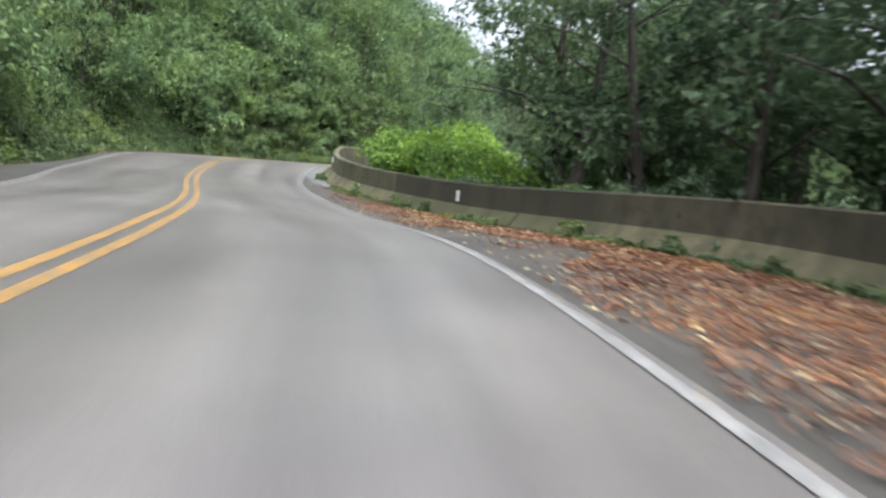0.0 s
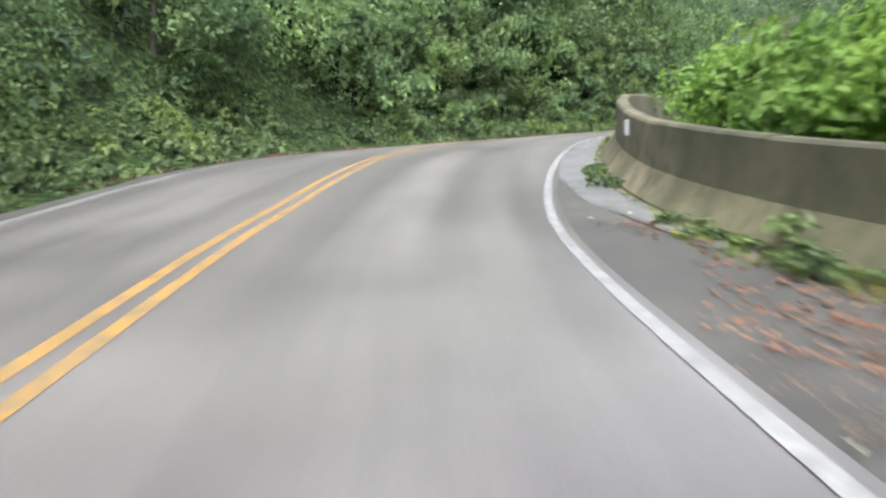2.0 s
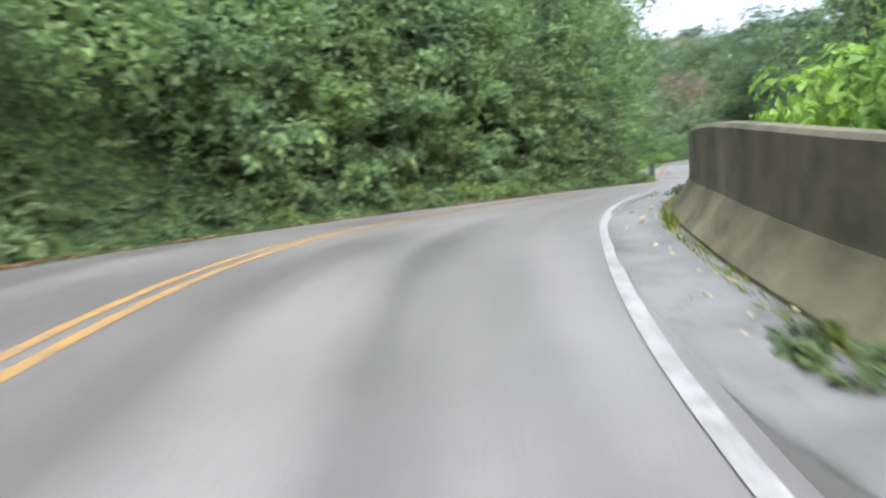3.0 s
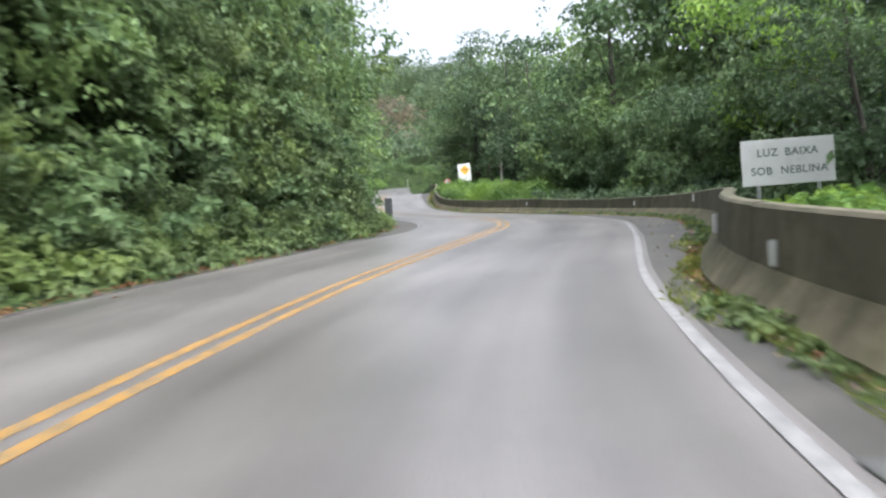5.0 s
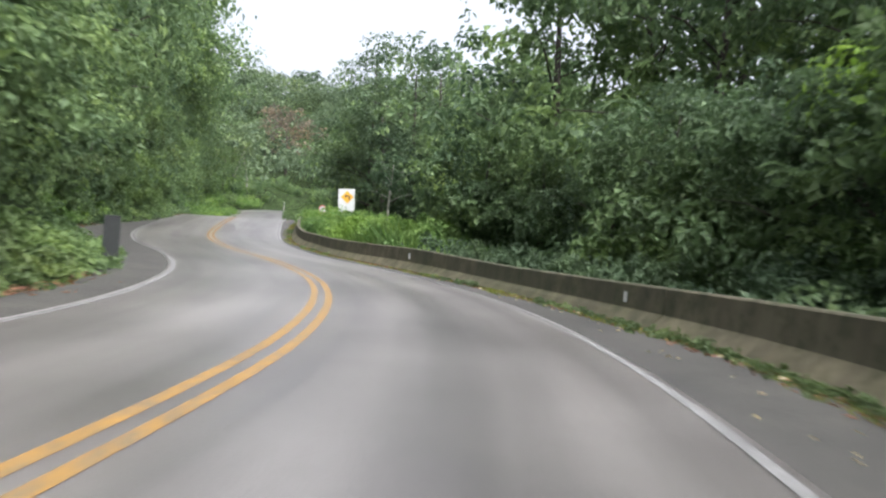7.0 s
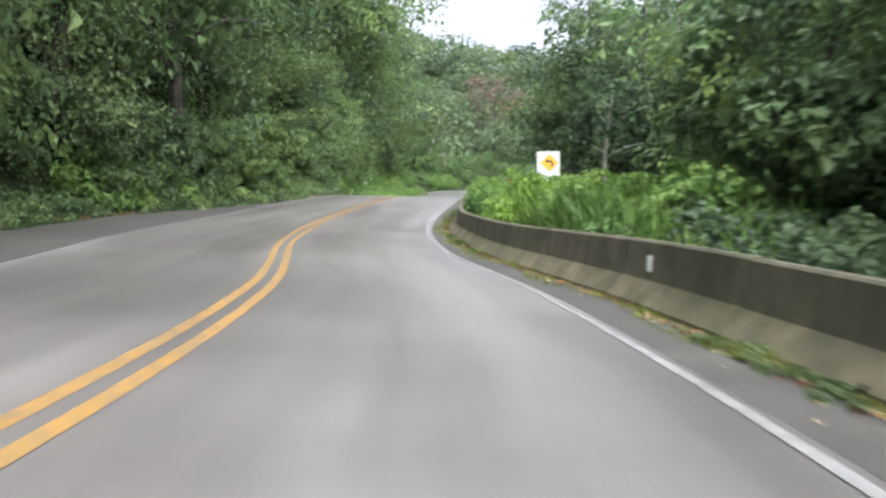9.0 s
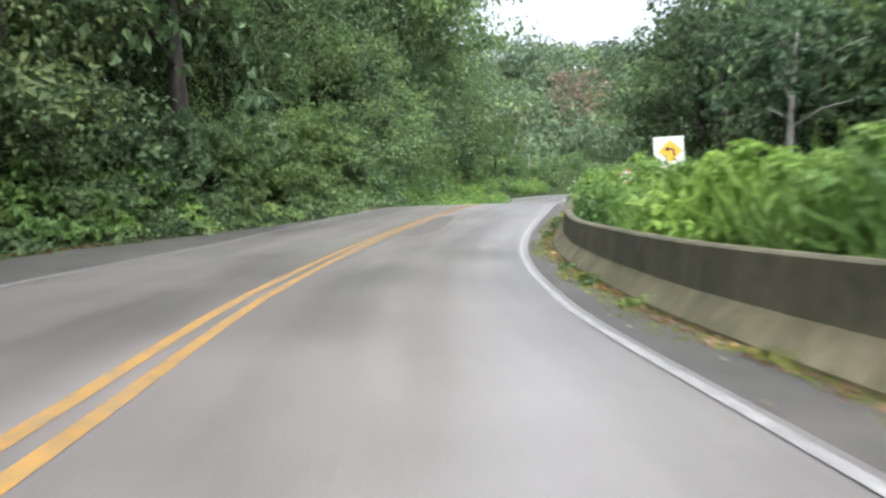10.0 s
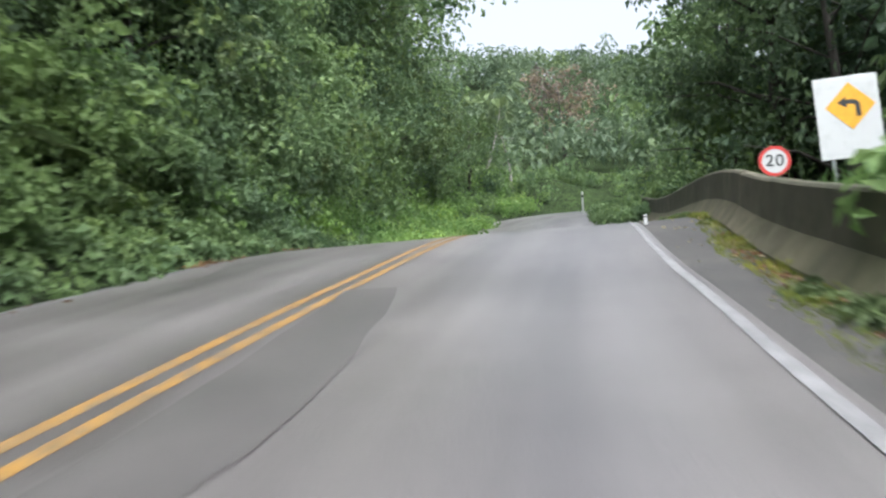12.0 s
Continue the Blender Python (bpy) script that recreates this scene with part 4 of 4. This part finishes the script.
# ---- ferns with arching fronds on the bank ----
def fern_model(seed, fronds, reach):
    rng = np.random.RandomState(seed)
    thing = tagged(new("tree_fern"), "fern with long arching pale green fronds on the bank", "fern", group="ferns on the bank")
    bm = bmesh.new()
    rod(bm, [(0, 0, -0.3), (0.02, 0, 0.3), (0, 0.02, 0.75)], [0.07, 0.06, 0.05], 7)
    part("stem", bm, BARK, thing)
    for k in range(fronds):
        a = 2 * math.pi * k / fronds + rng.uniform(-0.3, 0.3)
        L = reach * rng.uniform(0.8, 1.15)
        t = np.linspace(0.08, 1, 26)
        line = np.stack([np.cos(a) * L * t, np.sin(a) * L * t, 0.7 + L * (0.75 * t - 0.95 * t * t)], 1)
        way = unit(np.gradient(line, axis=0))
        across = unit(np.cross(way, [0, 0, 1.0]))
        n = len(t)
        ln = L * 0.26 * np.sin(np.pi * np.clip(t, 0.1, 1) ** 0.8) + 0.03
        V, F = [], []
        for sgn in (-1, 1):
            v, f = leaves(line, unit(across * sgn + way * 0.45 + [0, 0, -0.25]), np.tile([0, 0, 1.0], (n, 1)), ln, np.full(n, L * 0.045))
            F.append(f + 4 * n * len(V))
            V.append(v)
        ob = new("frond", mesh_of("frond", np.concatenate(V), np.concatenate(F), LEAF_LOW))
        ob.parent = thing
    return thing


FERNS = [fern_model(90 + k, 8, 1.5) for k in range(2)]
for k, (u, deep, up) in enumerate(((6.9, 2.2, 1.4), (7.4, 1.8, 1.9), (7.9, 2.4, 1.2), (8.3, 2.0, 2.2), (6.3, 2.6, 1.6), (11.6, 2.4, 1.1), (12.6, 2.2, 1.4), (13.3, 2.0, 0.7))):
    x, y = off_road(u, -(float(spline(BANK_OFF, u)[0]) + deep))
    ob = FERNS[k] if k < 2 else copy_thing(FERNS[k % 2], Matrix.Identity(4))
    ob.matrix_basis = pose(x, y, float(land([x], [y])[0]) + 0.1, 0, 12, k * 67)


# ---- fallen leaves on the shoulder ----
def build_litter():
    rng = np.random.RandomState(17)
    for name, n, us, lo, hi, size, mat, label in (
        ("leaf_litter", 50000, (-1.2, 2.9), 0.06, 1.0, (0.04, 0.085), LITTER, "drift of fallen reddish-brown leaves on the shoulder"),
        ("leaf_crumbs", 15000, (-1.4, 2.4), 0.05, 1.0, (0.018, 0.045), LITTER, "crumbled brown leaf scraps over the shoulder"),
        ("scattered_leaves", 1750, (-1.6, 2.3), 0.0, 1.0, (0.045, 0.09), LITTER_PALE, "scattered pale fallen leaves on the shoulder"),
        ("scattered_leaves", 300, (2.7, 15.5), 0.2, 1.0, (0.05, 0.1), LITTER_PALE, "scattered pale fallen leaves on the shoulder"),
        ("leaf_litter", 2200, (5.2, 13.5), 0.72, 1.0, (0.05, 0.1), LITTER, "thin drift of fallen brown leaves by the wall"),
    ):
        u = rng.uniform(*us, n)
        w, e = spline(WHITE_OFF, u), spline(WALL_OFF, u)
        a = lo + (hi - lo) * rng.uniform(0, 1, n) ** (0.75 if n > 2000 else 0.8)
        p = on_road(u, w + (e - w) * a)
        keep = wobble(p[:, 0], p[:, 1], 1.1, 31) + 2.4 * a > np.interp(u, [0.2, 1.0, 2.0], [-0.2, 0.3, 0.6]) if n > 2000 and name == "leaf_litter" else np.ones(n, bool)
        if n > 20000:
            keep &= rng.uniform(0, 1, n) < np.interp(u, [-2, 1.1, 1.9, 2.6], [1.0, 1.0, 0.42, 0.06])
        p, a = p[keep], a[keep]
        m = len(p)
        p[:, 2] += (0.036 if mat == LITTER_PALE else 0.022) + rng.uniform(0, 0.02, m)
        t = rng.uniform(0, 2 * np.pi, m)
        ax = np.stack([np.cos(t), np.sin(t), rng.uniform(-0.1, 0.35, m)], 1)
        s = rng.uniform(*size, m)
        v, f = leaves(p, unit(ax), unit(rng.normal(size=(m, 3)) * 0.3 + [0, 0, 1]), s, s * 0.55)
        stuff(name, v, f, mat, label, "fallen leaves")


build_litter()


def build_bank_litter():
    rng = np.random.RandomState(23)
    n = 9000
    u = rng.uniform(-0.5, 14.5, n)
    p = on_road(u, -(spline(BANK_OFF, u) + 0.25 - np.abs(rng.normal(size=n)) * 0.28))
    p = p[wobble(p[:, 0], p[:, 1], 1.6, 33) > -0.1]
    m = len(p)
    p[:, 2] += 0.012 + rng.uniform(0, 0.03, m)
    t = rng.uniform(0, 2 * np.pi, m)
    s = rng.uniform(0.05, 0.11, m)
    v, f = leaves(p, unit(np.stack([np.cos(t), np.sin(t), rng.uniform(-0.1, 0.35, m)], 1)), unit(rng.normal(size=(m, 3)) * 0.3 + [0, 0, 1]), s, s * 0.55)
    stuff("bank_foot_litter", v, f, LITTER, "brown fallen leaves along the foot of the bank", "fallen leaves")


build_bank_litter()

# ---- reflectors on the wall ----
def build_reflector():
    thing = tagged(new("wall_reflector"), "small white reflector fixed to the mossy wall", "reflector", group="reflectors along the wall")
    part("backing", box(bmesh.new(), -0.05, 0.0, -0.13, 0.05, 0.012, 0.13, 0.003), GALVANISED, thing)
    part("reflector_plate", box(bmesh.new(), -0.045, -0.022, -0.12, 0.045, -0.001, 0.12, 0.006), REFLECTOR, thing, "white reflecting plate")
    return thing


REFL = build_reflector()
for k, (u, h, wide) in enumerate(((2.0, 0.62, 1.0), (3.31, 0.8, 0.8), (5.8, 0.56, 0.8), (6.21, 0.61, 0.9), (7.67, 0.78, 0.7), (8.49, 0.66, 0.6), (10.0, 0.66, 0.7))):
    tall = float(spline(WALL_TALL, u)[0])
    p = on_road([u], float(spline(WALL_OFF, u)[0]) + 0.205)[0]
    r = side([u])[0]
    m = pose(p[0], p[1], p[2] + h * tall, 0, 0, math.degrees(math.atan2(r[1], r[0])) - 90 + 25) @ Matrix.Diagonal((wide, 1, 0.3 + 0.7 * wide, 1))
    if k:
        copy_thing(REFL, m)
    else:
        REFL.matrix_basis = m


# ---- signs ----
def lettering(name, words, size, material, parent, x, z, y, label=""):
    """Raised letters in the built-in font, upright in the x-z plane and facing -y."""
    cu = bpy.data.curves.new(name, "FONT")
    cu.body, cu.size, cu.extrude, cu.align_x, cu.align_y = words, size, 0.002, "CENTER", "CENTER"
    cu.space_character, cu.space_word, cu.offset = 1.12, 1.25, 0.004
    tmp = bpy.data.objects.new(name, cu)
    scene.collection.objects.link(tmp)
    me = bpy.data.meshes.new_from_object(tmp.evaluated_get(bpy.context.evaluated_depsgraph_get()))
    bpy.data.objects.remove(tmp)
    me.materials.clear()
    me.materials.append(material)
    ob = new(name, me)
    ob.parent = parent
    ob.matrix_basis = pose(x, y, z, 90, 0, 0)
    return tagged(ob, label)


def post(thing, x, foot, top, y=0.035):
    part("post", box(bmesh.new(), x - 0.04, y - 0.025, foot, x + 0.04, y + 0.025, top, 0.006), GALVANISED, thing)


def flat_shape(name, outline, y0, y1, material, parent, label=""):
    """A thin plate with the outline in x and z."""
    bm = bmesh.new()
    a = [bm.verts.new((x, y0, z)) for x, z in outline]
    b = [bm.verts.new((x, y1, z)) for x, z in outline]
    bm.faces.new(a)
    bm.faces.new(b[::-1])
    for k in range(len(a)):
        j = (k + 1) % len(a)
        bm.faces.new((a[k], b[k], b[j], a[j]))
    bmesh.ops.recalc_face_normals(bm, faces=bm.faces)
    return part(name, bm, material, parent, label)


def ring(r, n=40, x=0.0, z=0.0):
    return [(x + r * math.cos(2 * math.pi * k / n), z + r * math.sin(2 * math.pi * k / n)) for k in range(n)]


def fog_board():
    thing = tagged(new("fog_warning_board"), "white rectangular warning board with dark lettering behind the wall", "road sign")
    part("panel", box(bmesh.new(), 0.0, 0.0, 0.0, 2.0, 0.02, 0.98, 0.008), SIGN_WHITE, thing, "white enamelled panel")
    for x in (0.35, 1.65):
        post(thing, x, -1.6, 0.9, 0.046)
    for words, x, z in (("LUZ", 0.56, 0.69), ("BAIXA", 1.29, 0.69), ("SOB", 0.42, 0.3), ("NEBLINA", 1.33, 0.3)):
        lettering("word", words, 0.23, SIGN_LETTER, thing, x, z, -0.003, "dark grey letters " + words)
    thing.matrix_basis = pose(10.29, 45.17, 7.4, 0, -1.5, -19)


def bend_board():
    thing = tagged(new("bend_warning_board"), "white board with an amber left-bend diamond in the grass", "road sign")
    part("panel", box(bmesh.new(), 0.0, 0.0, 0.0, 1.33, 0.02, 1.78, 0.008), SIGN_WHITE, thing, "white enamelled panel")
    for x in (0.25, 1.08):
        post(thing, x, -1.9, 1.7, 0.046)
    cx, cz, h = 0.72, 1.12, 0.52
    flat_shape("diamond", [(cx - h, cz), (cx, cz - h), (cx + h, cz), (cx, cz + h)], -0.006, -0.001, SIGN_YELLOW, thing, "amber diamond")
    bend = [(0.2, -0.24), (0.2, -0.02)] + [(0.04 + 0.16 * math.cos(a), -0.02 + 0.16 * math.sin(a)) for a in np.linspace(0.3, math.pi / 2, 5)] + [(-0.08, 0.14), (-0.08, 0.21), (-0.27, 0.09), (-0.08, -0.03), (-0.08, 0.04)]
    bend += [(0.04 + 0.06 * math.cos(a), -0.02 + 0.06 * math.sin(a)) for a in np.linspace(math.pi / 2, 0.3, 5)] + [(0.1, -0.24)]
    flat_shape("arrow", [(cx + x, cz + z) for x, z in bend], -0.011, -0.0065, SIGN_BLACK, thing, "black left-bend arrow")
    thing.matrix_basis = pose(25.76, 105.72, 11.48, 0, -3.5, -12)


def speed_disc():
    thing = tagged(new("speed_limit_sign"), "round white speed limit disc with a red rim above the wall", "road sign")
    flat_shape("disc", ring(0.31), -0.006, 0.006, SIGN_WHITE, thing, "white disc")
    bm = bmesh.new()
    n = 40
    rows = [[bm.verts.new((x, y, z)) for x, z in ring(r, n)] for r, y in ((0.31, -0.0065), (0.31, -0.011), (0.245, -0.011), (0.245, -0.0065))]
    for k in range(n):
        for a, b in zip(rows, rows[1:]):
            bm.faces.new((a[k], a[(k + 1) % n], b[(k + 1) % n], b[k]))
    bmesh.ops.recalc_face_normals(bm, faces=bm.faces)
    part("rim", bm, SIGN_RED, thing, "red rim")
    lettering("numerals", "20", 0.34, SIGN_BLACK, thing, 0.0, 0.0, -0.009, "black numerals 20")
    post(thing, 0.0, -1.7, 0.2, 0.034)
    thing.matrix_basis = pose(24.2, 104.85, 11.42, 0, 2, -18)


def verge_marker():
    thing = tagged(new("verge_marker"), "dark steel marker board standing on the grassy verge", "road sign")
    part("board", box(bmesh.new(), -0.17, -0.012, 0.3, 0.17, 0.012, 1.2, 0.006), DARK_STEEL, thing, "dark steel plate")
    part("post", box(bmesh.new(), -0.03, 0.014, -0.3, 0.03, 0.06, 1.15, 0.006), DARK_STEEL, thing)
    thing.matrix_basis = pose(7.48, 64.63, 7.08, 0, 0, -18)


def marker_post(x, y, tall, wide, label):
    thing = tagged(new("marker_post"), label, "post")
    part("shaft", box(bmesh.new(), -wide / 2, -wide / 2, -0.2, wide / 2, wide / 2, tall, wide * 0.15), REFLECTOR, thing)
    part("band", box(bmesh.new(), -wide * 0.53, -wide * 0.53, tall * 0.72, wide * 0.53, wide * 0.53, tall * 0.86, wide * 0.05), SIGN_BLACK, thing, "dark band near the top")
    thing.matrix_basis = pose(x, y, float(land([x], [y])[0]) + 0.05)


fog_board()
bend_board()
speed_disc()
verge_marker()
marker_post(28.4, 134.0, 1.35, 0.09, "thin white marker post on the far verge")
marker_post(*off_road(13.88, 3.72), 0.2, 0.07, "short white marker stub beside the edge line")
